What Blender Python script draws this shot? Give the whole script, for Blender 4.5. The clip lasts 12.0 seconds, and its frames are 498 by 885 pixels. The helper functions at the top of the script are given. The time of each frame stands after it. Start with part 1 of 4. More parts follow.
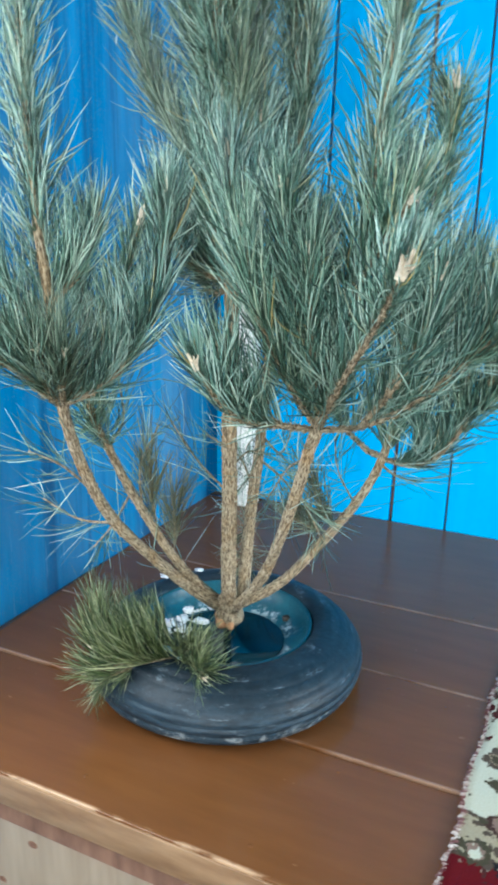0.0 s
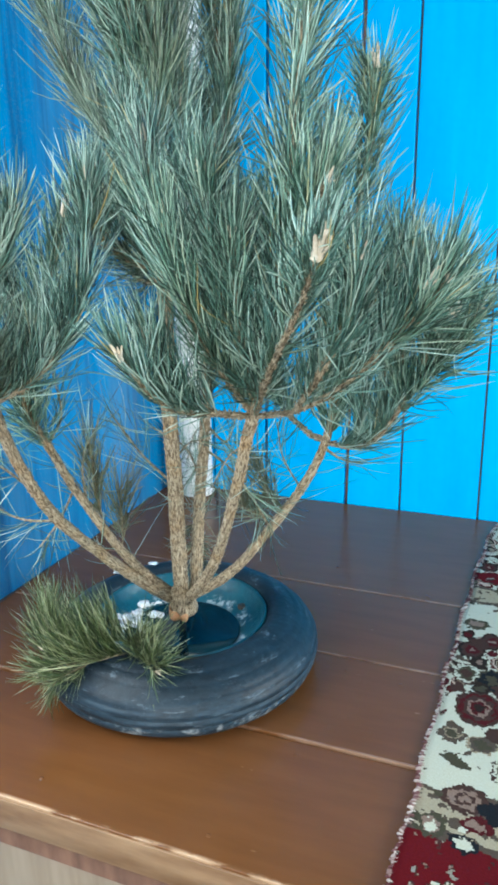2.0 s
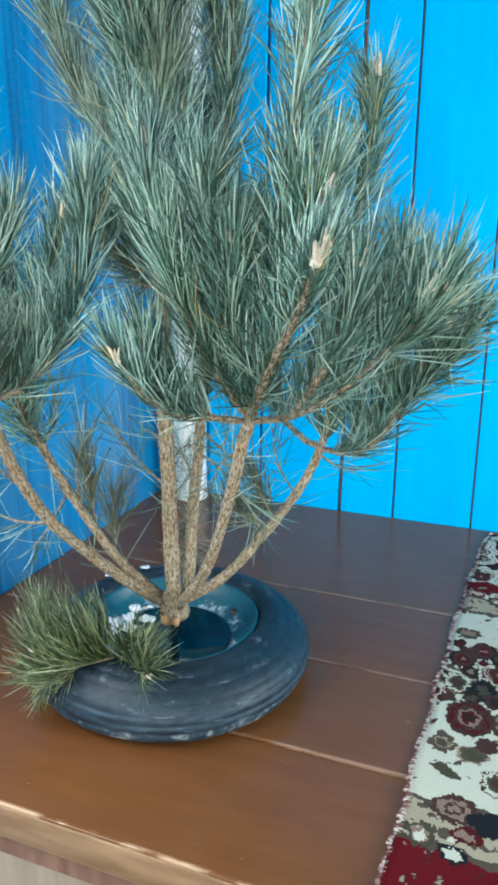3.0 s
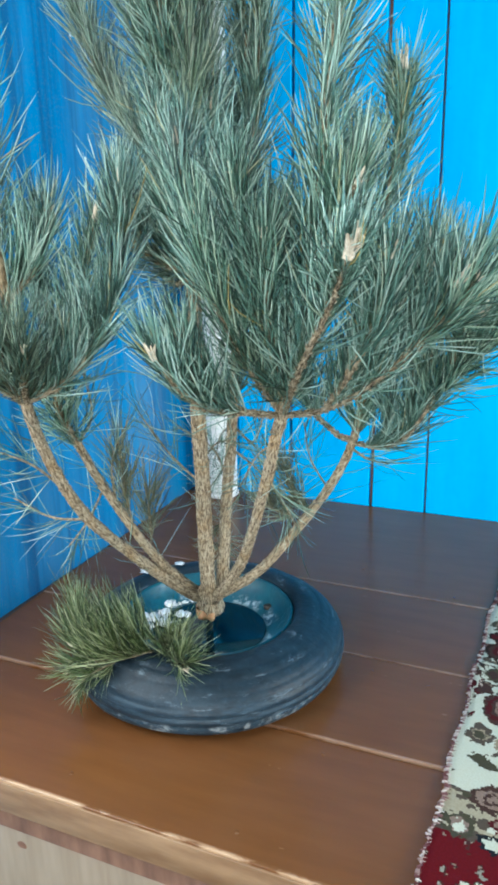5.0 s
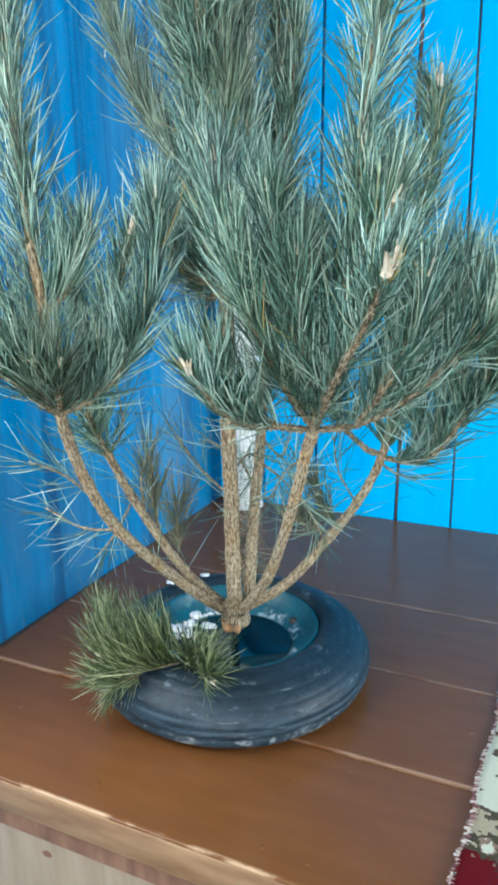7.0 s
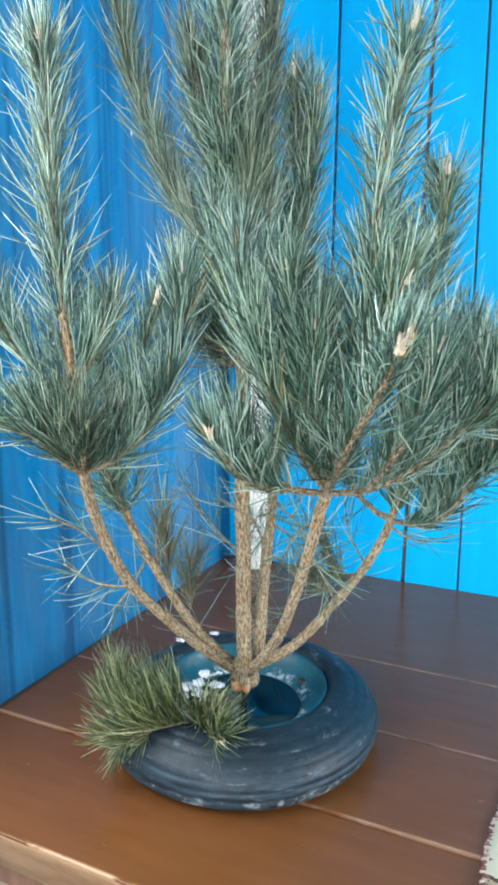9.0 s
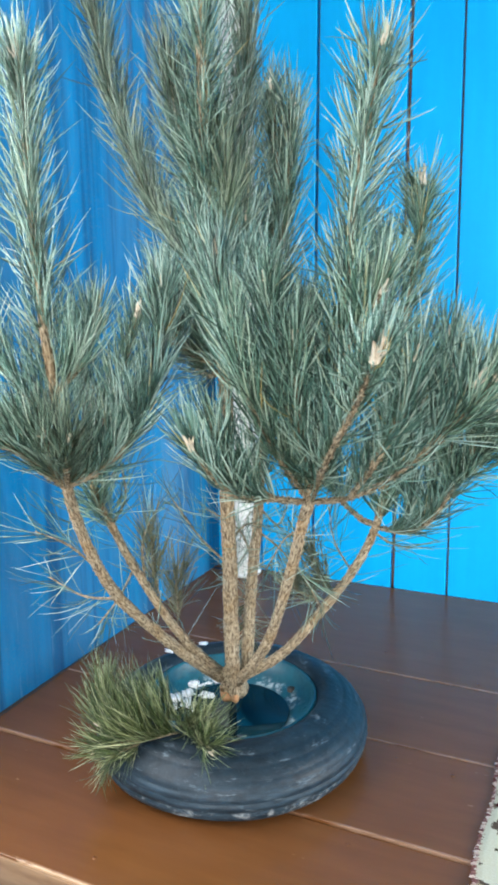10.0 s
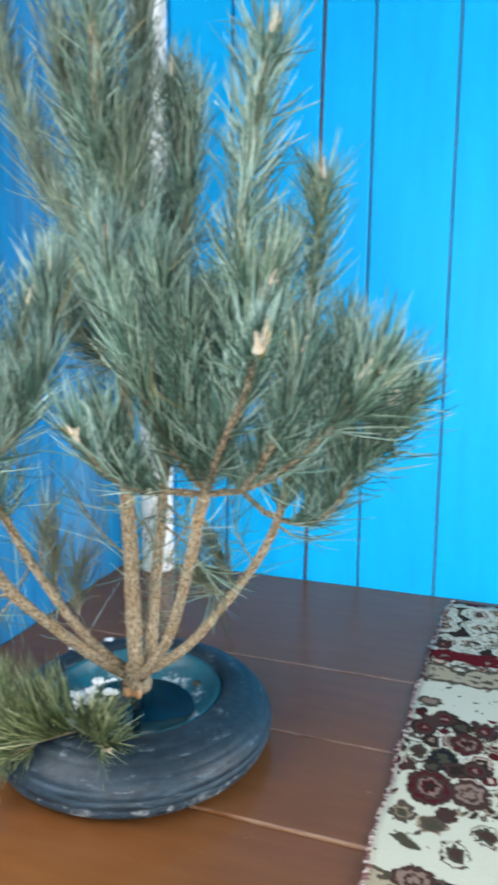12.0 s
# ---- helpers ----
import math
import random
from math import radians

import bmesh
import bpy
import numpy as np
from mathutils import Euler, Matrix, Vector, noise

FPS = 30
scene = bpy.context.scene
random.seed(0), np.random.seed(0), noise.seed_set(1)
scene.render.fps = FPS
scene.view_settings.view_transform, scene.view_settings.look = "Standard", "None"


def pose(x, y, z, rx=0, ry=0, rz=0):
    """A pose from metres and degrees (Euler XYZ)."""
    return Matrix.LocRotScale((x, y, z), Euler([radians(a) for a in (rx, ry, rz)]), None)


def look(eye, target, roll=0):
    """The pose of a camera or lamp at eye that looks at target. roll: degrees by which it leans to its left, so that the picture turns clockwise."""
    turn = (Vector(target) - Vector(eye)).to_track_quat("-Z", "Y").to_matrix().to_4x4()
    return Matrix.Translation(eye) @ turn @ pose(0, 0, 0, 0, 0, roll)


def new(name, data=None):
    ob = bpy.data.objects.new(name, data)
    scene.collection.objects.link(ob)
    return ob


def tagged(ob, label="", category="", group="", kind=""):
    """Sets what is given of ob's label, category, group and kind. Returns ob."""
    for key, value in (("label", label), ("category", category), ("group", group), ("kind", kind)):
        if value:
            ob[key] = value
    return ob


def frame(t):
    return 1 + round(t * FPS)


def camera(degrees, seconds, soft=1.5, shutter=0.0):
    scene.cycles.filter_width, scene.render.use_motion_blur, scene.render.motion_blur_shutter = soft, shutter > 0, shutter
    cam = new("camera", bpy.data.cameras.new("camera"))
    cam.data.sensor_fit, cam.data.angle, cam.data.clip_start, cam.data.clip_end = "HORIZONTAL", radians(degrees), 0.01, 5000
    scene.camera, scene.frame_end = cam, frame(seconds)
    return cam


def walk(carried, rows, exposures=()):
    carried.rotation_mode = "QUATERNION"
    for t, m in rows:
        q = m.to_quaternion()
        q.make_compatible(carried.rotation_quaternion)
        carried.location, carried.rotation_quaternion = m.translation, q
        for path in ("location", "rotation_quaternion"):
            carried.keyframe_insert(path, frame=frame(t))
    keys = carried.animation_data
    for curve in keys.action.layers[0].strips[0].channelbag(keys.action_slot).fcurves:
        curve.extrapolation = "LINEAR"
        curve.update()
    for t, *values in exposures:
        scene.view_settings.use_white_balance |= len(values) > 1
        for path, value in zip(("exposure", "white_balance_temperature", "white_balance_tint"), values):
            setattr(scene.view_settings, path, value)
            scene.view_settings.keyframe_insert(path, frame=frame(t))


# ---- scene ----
cam = camera(38.4, 12.0, soft=3.3, shutter=0.8)
PATH = [
    (0, (0.349, 0.253, 1.47), (-0.441, 2.01, 0.932), 1.2),
    (0.5, (0.357, 0.259, 1.471), (-0.457, 2.002, 0.924), -2.2),
    (1, (0.354, 0.262, 1.47), (-0.436, 2.013, 0.913), -1.2),
    (1.5, (0.37, 0.271, 1.465), (-0.357, 2.046, 0.899), -0.7),
    (2, (0.378, 0.271, 1.466), (-0.319, 2.059, 0.902), -0.9),
    (2.5, (0.375, 0.271, 1.463), (-0.324, 2.056, 0.894), -0.5),
    (2.7, (0.376, 0.272, 1.466), (-0.305, 2.07, 0.916), 0.4),
    (4.3, (0.373, 0.271, 1.455), (-0.323, 2.057, 0.886), -1.3),
    (4.5, (0.375, 0.272, 1.456), (-0.33, 2.052, 0.879), -1.2),
    (5, (0.373, 0.259, 1.462), (-0.381, 2.028, 0.911), -1.3),
    (5.5, (0.373, 0.261, 1.46), (-0.363, 2.036, 0.905), -0.4),
    (6, (0.374, 0.268, 1.459), (-0.333, 2.057, 0.91), 0.0),
    (6.5, (0.36, 0.26, 1.461), (-0.439, 2.01, 0.915), -0.8),
    (8.5, (0.372, 0.226, 1.483), (-0.435, 2.014, 1.091), -0.8),
    (9, (0.364, 0.216, 1.483), (-0.472, 1.995, 1.115), -0.0),
    (9.5, (0.37, 0.216, 1.488), (-0.462, 2.001, 1.14), -0.6),
    (10, (0.377, 0.216, 1.486), (-0.439, 2.009, 1.141), -0.9),
    (10.5, (0.387, 0.221, 1.489), (-0.385, 2.033, 1.141), -0.5),
    (11, (0.395, 0.215, 1.497), (-0.364, 2.037, 1.174), -0.8),
    (11.5, (0.396, 0.235, 1.484), (-0.333, 2.065, 1.134), 0.0),
    (12, (0.412, 0.241, 1.48), (-0.219, 2.104, 1.119), 0.3),
]
walk(cam, [(t, look(eye, target, roll)) for t, eye, target, roll in PATH], [(0.0, -0.11, 6150, 5), (6.5, -0.11, 6100, 4), (8.5, 0.02, 6450, 9), (12.0, -0.02, 6550, 11)])

# ---- light ----
world = bpy.data.worlds.new("sky")
scene.world = world
world.use_nodes = True
wn = world.node_tree
sky = wn.nodes.new("ShaderNodeTexSky")
sky.sky_type, sky.sun_disc = "NISHITA", False
sky.sun_elevation, sky.sun_rotation = radians(35), radians(120)
wn.nodes["Background"].inputs["Strength"].default_value = 0.12
wn.links.new(sky.outputs["Color"], wn.nodes["Background"].inputs["Color"])


def area_light(name, m, w, h, watts, colour):
    lamp = bpy.data.lights.new(name, "AREA")
    lamp.shape, lamp.size, lamp.size_y, lamp.energy, lamp.color = "RECTANGLE", w, h, watts, colour
    ob = new(name, lamp)
    ob.matrix_world = m
    return ob


TOP = 0.742
WALL_X, WALL_Y = -0.596, 2.09
RX, RY, RZ = 3.0, -2.4, 2.6
# daylight from an unseen window behind the camera
area_light("window_daylight", pose(0.90, RY - 0.02, 1.45, 90 - 34, 0, 0), 1.4, 1.2, 140, (1.0, 0.98, 0.95))
# two added fill lamps: left front planks, then rear planks and back wall
area_light("left_fill_light", pose(WALL_X - 0.03, 0.50, 1.60, 90 - 40, 0, -90), 1.0, 1.0, 32, (1.0, 0.99, 0.97))
area_light("right_fill_light", pose(RX + 0.02, 1.25, 1.60, 90 - 44, 0, 90), 1.1, 1.2, 118, (1.0, 0.99, 0.97))


# ---- materials ----
def material(name, rough=0.5, metal=0.0, spec=0.5):
    m = bpy.data.materials.new(name)
    m.use_nodes = True
    b = m.node_tree.nodes["Principled BSDF"]
    b.inputs["Roughness"].default_value, b.inputs["Metallic"].default_value = rough, metal
    b.inputs["Specular IOR Level"].default_value = spec
    return m, m.node_tree, b


def node(nt, kind, **inputs):
    n = nt.nodes.new("ShaderNode" + kind)
    for key, value in inputs.items():
        n.inputs[key.replace("_", " ")].default_value = value
    return n


def coords(nt, scale=(1, 1, 1), source="Object"):
    c = nt.nodes.new("ShaderNodeTexCoord")
    m = nt.nodes.new("ShaderNodeMapping")
    m.inputs["Scale"].default_value = scale
    nt.links.new(c.outputs[source], m.inputs["Vector"])
    return m.outputs["Vector"]


def grain(nt, vector, scale, detail=4.0, rough=0.55):
    n = node(nt, "TexNoise", Scale=scale, Detail=detail, Roughness=rough)
    nt.links.new(vector, n.inputs["Vector"])
    return n.outputs["Fac"]


def ramp(nt, fac, stops):
    r = nt.nodes.new("ShaderNodeValToRGB")
    el = r.color_ramp.elements
    while len(el) < len(stops):
        el.new(0.5)
    for e, (p, c) in zip(el, stops):
        e.position, e.color = p, (*c, 1)
    nt.links.new(fac, r.inputs["Fac"])
    return r.outputs["Color"]


def mix(nt, fac, a, b, mode="MIX"):
    n = nt.nodes.new("ShaderNodeMix")
    n.data_type, n.blend_type = "RGBA", mode
    for socket, value in ((n.inputs[0], fac), (n.inputs[6], a), (n.inputs[7], b)):
        if isinstance(value, (int, float)):
            socket.default_value = value
        elif isinstance(value, tuple):
            socket.default_value = (*value, 1)
        else:
            nt.links.new(value, socket)
    return n.outputs[2]


def bump(nt, bsdf, height, strength=0.3, distance=0.002):
    n = node(nt, "Bump", Strength=strength, Distance=distance)
    nt.links.new(height, n.inputs["Height"])
    nt.links.new(n.outputs["Normal"], bsdf.inputs["Normal"])


def two_scale(name, stops_big, stops_fine, big, fine, amount=0.4, rough=0.5, metal=0.0, bump_by=0.2, stretch=(1, 1, 1), spec=0.5, depth=0.002):
    """Paint or surface with broad patches and a fine grain."""
    m, nt, b = material(name, rough, metal, spec)
    v = coords(nt, stretch)
    f = grain(nt, v, fine, 6)
    c = mix(nt, amount, ramp(nt, grain(nt, v, big, 3), stops_big), ramp(nt, f, stops_fine))
    nt.links.new(c, b.inputs["Base Color"])
    bump(nt, b, f, bump_by, depth)
    return m


MAT_BACK = two_scale("blue_wall_paint", [(0.3, (0.0, 0.385, 0.80)), (0.7, (0.0, 0.435, 0.88))], [(0.3, (0.0, 0.33, 0.73)), (0.7, (0.0, 0.465, 0.92))], 2.0, 30, 0.35, 0.42, 0, 0.2, (1, 1, 0.12), 0.10)
MAT_GAP_SHADE = two_scale("dark_gap_shade", [(0.3, (0.012, 0.010, 0.010)), (0.7, (0.022, 0.018, 0.016))], [(0.3, (0.008, 0.007, 0.007)), (0.7, (0.04, 0.034, 0.03))], 12, 90, 0.4, 0.9)
MAT_OLDWOOD = two_scale("old_brown_wood", [(0.3, (0.11, 0.050, 0.030)), (0.7, (0.19, 0.095, 0.058))], [(0.3, (0.06, 0.028, 0.020)), (0.7, (0.28, 0.155, 0.100))], 5, 40, 0.5, 0.8, 0, 0.3, (1, 1, 0.3))


def panel_paint():
    """Glossy blue paint, scuffed low down, with small white chips."""
    m, nt, b = material("glossy_blue_panel_paint", 0.13, 0, 0.8)
    v = coords(nt, (1, 1, 0.12))
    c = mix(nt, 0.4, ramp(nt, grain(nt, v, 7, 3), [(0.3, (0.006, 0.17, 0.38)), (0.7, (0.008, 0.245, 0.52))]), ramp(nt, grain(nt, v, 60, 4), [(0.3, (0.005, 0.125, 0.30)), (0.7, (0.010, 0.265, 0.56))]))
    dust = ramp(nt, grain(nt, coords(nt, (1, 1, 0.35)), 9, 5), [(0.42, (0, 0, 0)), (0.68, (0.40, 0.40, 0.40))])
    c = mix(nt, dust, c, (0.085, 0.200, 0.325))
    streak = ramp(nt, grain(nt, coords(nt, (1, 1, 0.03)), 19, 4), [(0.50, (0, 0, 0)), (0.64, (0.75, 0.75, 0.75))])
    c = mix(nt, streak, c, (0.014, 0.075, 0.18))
    speckle = ramp(nt, grain(nt, coords(nt), 210, 5, 0.7), [(0.52, (0, 0, 0)), (0.68, (0.32, 0.32, 0.32))])
    c = mix(nt, speckle, c, (0.12, 0.18, 0.26))
    # pale upright streaks paint reflections on the rippled gloss into the colour
    glint_wisps = ramp(nt, grain(nt, coords(nt, (1, 1, 0.05)), 70, 3), [(0.66, (0, 0, 0)), (0.74, (0.5, 0.5, 0.5))])
    c = mix(nt, glint_wisps, c, (0.20, 0.40, 0.60))
    chips = ramp(nt, grain(nt, coords(nt, (1, 1, 0.4)), 34, 2), [(0.755, (0, 0, 0)), (0.775, (1, 1, 1))])
    c = mix(nt, chips, c, (0.6, 0.66, 0.7))
    nt.links.new(c, b.inputs["Base Color"])
    bump(nt, b, grain(nt, coords(nt), 330, 4), 0.30, 0.001)
    return m


MAT_LEFT = panel_paint()


def plank_paint():
    """Brown oil paint over wood, rubbed through along the front arris."""
    m, nt, b = material("brown_floor_paint", 0.2, 0, 0.36)
    v = coords(nt, (0.15, 1, 1))
    f = grain(nt, v, 45, 5)
    c = mix(nt, 0.35, ramp(nt, grain(nt, coords(nt, (0.5, 1, 1)), 5, 3), [(0.3, (0.110, 0.042, 0.013)), (0.7, (0.136, 0.054, 0.017))]), ramp(nt, f, [(0.3, (0.090, 0.035, 0.011)), (0.7, (0.142, 0.059, 0.020))]))
    specks = ramp(nt, grain(nt, coords(nt, (0.5, 1, 1)), 46, 2), [(0.735, (0, 0, 0)), (0.76, (0.5, 0.5, 0.5))])
    c = mix(nt, specks, c, (0.26, 0.14, 0.07))
    split = nt.nodes.new("ShaderNodeSeparateXYZ")
    nt.links.new(coords(nt), split.inputs["Vector"])
    near = nt.nodes.new("ShaderNodeMapRange")
    near.inputs["From Min"].default_value, near.inputs["From Max"].default_value = 0.8950, 0.8905
    nt.links.new(split.outputs["Y"], near.inputs["Value"])
    high = nt.nodes.new("ShaderNodeMapRange")
    high.inputs["From Min"].default_value, high.inputs["From Max"].default_value = TOP - 0.012, TOP - 0.007
    nt.links.new(split.outputs["Z"], high.inputs["Value"])
    both = nt.nodes.new("ShaderNodeMath")
    both.operation = "MULTIPLY"
    nt.links.new(near.outputs["Result"], both.inputs[0])
    nt.links.new(high.outputs["Result"], both.inputs[1])
    worn = mix(nt, 1.0, both.outputs["Value"], ramp(nt, grain(nt, coords(nt, (0.3, 1, 1)), 60, 4), [(0.42, (0.05, 0.05, 0.05)), (0.56, (0.9, 0.9, 0.9))]), "MULTIPLY")
    c = mix(nt, worn, c, (0.46, 0.31, 0.19))
    rubbed = ramp(nt, grain(nt, coords(nt, (0.25, 1, 1)), 40, 4), [(0.38, (0, 0, 0)), (0.54, (0.8, 0.8, 0.8))])
    for joint in (1.1315, 1.3640, 1.6120):
        near = nt.nodes.new("ShaderNodeMath")
        near.operation = "COMPARE"
        near.inputs[1].default_value, near.inputs[2].default_value = joint, 0.0022
        nt.links.new(split.outputs["Y"], near.inputs[0])
        c = mix(nt, mix(nt, 1.0, near.outputs["Value"], rubbed, "MULTIPLY"), c, (0.25, 0.155, 0.105))
    nt.links.new(c, b.inputs["Base Color"])
    wave = ramp(nt, grain(nt, coords(nt), 14, 3), [(0.3, (0.17, 0.17, 0.17)), (0.7, (0.27, 0.27, 0.27))])
    nt.links.new(wave, b.inputs["Roughness"])
    bump(nt, b, f, 0.05, 0.0012)
    return m


MAT_TABLE = plank_paint()
MAT_PALE = two_scale("bare_pale_wood", [(0.3, (0.235, 0.180, 0.125)), (0.7, (0.32, 0.26, 0.190))], [(0.3, (0.19, 0.142, 0.096)), (0.7, (0.38, 0.31, 0.235))], 6, 45, 0.5, 0.6, 0, 0.2, (1, 1, 0.1))
MAT_NOSING = two_scale("lit_ochre_paint", [(0.3, (0.165, 0.082, 0.032)), (0.7, (0.255, 0.150, 0.075))], [(0.35, (0.10, 0.045, 0.018)), (0.65, (0.30, 0.195, 0.110))], 7, 55, 0.5, 0.5, 0, 0.35, (0.2, 1, 1))
MAT_PLASTER = two_scale("white_plaster", [(0.3, (0.70, 0.70, 0.68)), (0.7, (0.78, 0.78, 0.76))], [(0.3, (0.68, 0.68, 0.66)), (0.7, (0.80, 0.80, 0.78))], 3, 60, 0.4, 0.7)
# unseen floor; its tone only sets how much light bounces up
MAT_FLOOR = two_scale("unseen_floor_brown", [(0.3, (0.22, 0.17, 0.13)), (0.7, (0.27, 0.215, 0.165))], [(0.3, (0.19, 0.145, 0.11)), (0.7, (0.30, 0.24, 0.19))], 3, 40, 0.3, 0.4)


def tyre_paint():
    """Dusty rubber with pale scuffs that run round the tread, which is also lightened as if lit."""
    m, nt, b = material("dusty_tyre_rubber", 0.5, 0, 0.3)
    v = coords(nt)
    c = mix(nt, 0.5, ramp(nt, grain(nt, v, 11, 4), [(0.3, (0.002, 0.008, 0.015)), (0.7, (0.007, 0.020, 0.033))]), ramp(nt, grain(nt, v, 60, 5), [(0.3, (0.003, 0.007, 0.012)), (0.7, (0.017, 0.036, 0.052))]))
    scuff = ramp(nt, grain(nt, coords(nt, (1, 1, 5)), 20, 7, 0.75), [(0.575, (0, 0, 0)), (0.68, (0.75, 0.75, 0.75))])
    c = mix(nt, scuff, c, (0.15, 0.20, 0.24))
    split = nt.nodes.new("ShaderNodeSeparateXYZ")
    nt.links.new(v, split.inputs["Vector"])
    # streaky paler band: scuffs plus the light on the tread, painted in
    tread = nt.nodes.new("ShaderNodeMapRange")
    tread.inputs["From Min"].default_value, tread.inputs["From Max"].default_value = 0.075, 0.045
    nt.links.new(split.outputs["Z"], tread.inputs["Value"])
    worn = ramp(nt, grain(nt, coords(nt, (1, 1, 7)), 13, 7, 0.72), [(0.42, (0, 0, 0)), (0.64, (0.7, 0.7, 0.7))])
    c = mix(nt, mix(nt, 1.0, tread.outputs["Result"], worn, "MULTIPLY"), c, (0.042, 0.076, 0.108))
    dust = ramp(nt, grain(nt, v, 75, 6, 0.8), [(0.56, (0, 0, 0)), (0.72, (0.4, 0.4, 0.4))])
    c = mix(nt, dust, c, (0.045, 0.075, 0.10))
    low = nt.nodes.new("ShaderNodeMapRange")
    low.inputs["From Min"].default_value, low.inputs["From Max"].default_value = 0.029, 0.021
    nt.links.new(split.outputs["Z"], low.inputs["Value"])
    crust = ramp(nt, grain(nt, v, 34, 6, 0.75), [(0.50, (0, 0, 0)), (0.62, (0.7, 0.7, 0.7))])
    c = mix(nt, mix(nt, 1.0, low.outputs["Result"], crust, "MULTIPLY"), c, (0.32, 0.36, 0.38))
    nt.links.new(c, b.inputs["Base Color"])
    bump(nt, b, grain(nt, v, 120, 5), 0.5, 0.002)
    return m


def rim_paint():
    """Teal enamel with a broken white scale line at the water's edge."""
    m, nt, b = material("teal_wheel_paint", 0.35, 0, 0.5)
    v = coords(nt)
    c = mix(nt, 0.4, ramp(nt, grain(nt, v, 14, 3), [(0.3, (0.003, 0.060, 0.095)), (0.7, (0.006, 0.11, 0.155))]), ramp(nt, grain(nt, v, 80, 4), [(0.3, (0.003, 0.04, 0.065)), (0.7, (0.01, 0.12, 0.17))]))
    flat = nt.nodes.new("ShaderNodeVectorMath")
    flat.operation = "MULTIPLY"
    flat.inputs[1].default_value = (1, 1, 0)
    nt.links.new(v, flat.inputs[0])
    size = nt.nodes.new("ShaderNodeVectorMath")
    size.operation = "LENGTH"
    nt.links.new(flat.outputs["Vector"], size.inputs[0])
    ring = ramp(nt, size.outputs["Value"], [(0.098, (0, 0, 0)), (0.104, (1, 1, 1)), (0.111, (1, 1, 1)), (0.120, (0, 0, 0))])
    patches = ramp(nt, grain(nt, v, 45, 6, 0.7), [(0.50, (0, 0, 0)), (0.60, (1, 1, 1))])
    c = mix(nt, mix(nt, 1.0, ring, patches, "MULTIPLY"), c, (0.50, 0.58, 0.62))
    nt.links.new(c, b.inputs["Base Color"])
    bump(nt, b, patches, 0.3, 0.002)
    return m


MAT_RUBBER = tyre_paint()
MAT_RIM = rim_paint()
MAT_WATER = two_scale("dark_still_water", [(0.3, (0.001, 0.012, 0.020)), (0.7, (0.002, 0.020, 0.030))], [(0.3, (0.001, 0.010, 0.016)), (0.7, (0.003, 0.024, 0.036))], 20, 60, 0.3, 0.06, 0, 0.02)


def bark_paint(name, plates, fissure, rust, amount):
    """Flaky bark whose cracks run along the stem, with rusty patches."""
    m, nt, b = material(name, 0.9, 0, 0.2)
    a = nt.nodes.new("ShaderNodeAttribute")
    a.attribute_name = "bark"

    def stretched(k):
        n = nt.nodes.new("ShaderNodeMapping")
        n.inputs["Scale"].default_value = (1, 1, k)
        nt.links.new(a.outputs["Vector"], n.inputs["Vector"])
        return n.outputs["Vector"]

    flakes = grain(nt, stretched(0.28), 420, 5, 0.7)
    broad = grain(nt, stretched(0.5), 70, 3)
    c = ramp(nt, broad, [(0.3, plates[0]), (0.7, plates[1])])
    c = mix(nt, ramp(nt, grain(nt, stretched(0.8), 24, 3), [(0.48, (0, 0, 0)), (0.66, (amount, amount, amount))]), c, rust)
    c = mix(nt, ramp(nt, flakes, [(0.40, (0.95, 0.95, 0.95)), (0.55, (0, 0, 0))]), c, fissure)
    c = mix(nt, ramp(nt, flakes, [(0.55, (0, 0, 0)), (0.68, (0.75, 0.75, 0.75))]), c, (0.66, 0.58, 0.45))
    nt.links.new(c, b.inputs["Base Color"])
    bump(nt, b, flakes, 1.0, 0.004)
    return m


MAT_BARK = bark_paint("pine_bark", ((0.33, 0.262, 0.168), (0.51, 0.430, 0.300)), (0.085, 0.058, 0.038), (0.41, 0.255, 0.105), 0.65)
MAT_TWIG = bark_paint("young_pine_bark", ((0.31, 0.255, 0.170), (0.46, 0.390, 0.270)), (0.060, 0.046, 0.032), (0.34, 0.235, 0.120), 0.4)
MAT_PIPE = two_scale("white_enamel", [(0.3, (0.74, 0.75, 0.74)), (0.7, (0.82, 0.82, 0.80))], [(0.3, (0.70, 0.70, 0.68)), (0.7, (0.84, 0.84, 0.82))], 6, 50, 0.3, 0.35, 0, 0.1)
MAT_BUD = two_scale("bud_resin", [(0.3, (0.52, 0.45, 0.33)), (0.7, (0.70, 0.64, 0.52))], [(0.3, (0.36, 0.26, 0.16)), (0.7, (0.76, 0.71, 0.60))], 90, 400, 0.5, 0.6, 0, 0.4)
MAT_CRUMB = two_scale("white_plaster_lump", [(0.3, (0.70, 0.76, 0.80)), (0.7, (0.82, 0.84, 0.85))], [(0.4, (0.20, 0.30, 0.36)), (0.55, (0.82, 0.84, 0.85))], 60, 220, 0.45, 0.8, 0, 0.6)
MAT_PIN = two_scale("dark_pin_steel", [(0.3, (0.003, 0.010, 0.015)), (0.7, (0.006, 0.018, 0.024))], [(0.3, (0.002, 0.006, 0.010)), (0.7, (0.010, 0.022, 0.030))], 40, 200, 0.5, 0.7, 0, 0.3, (1, 1, 1), 0.2)
MAT_BOLT = two_scale("rusty_bolt", [(0.3, (0.02, 0.05, 0.06)), (0.7, (0.08, 0.07, 0.06))], [(0.3, (0.02, 0.03, 0.03)), (0.7, (0.14, 0.10, 0.08))], 60, 300, 0.5, 0.6, 0.3, 0.4)


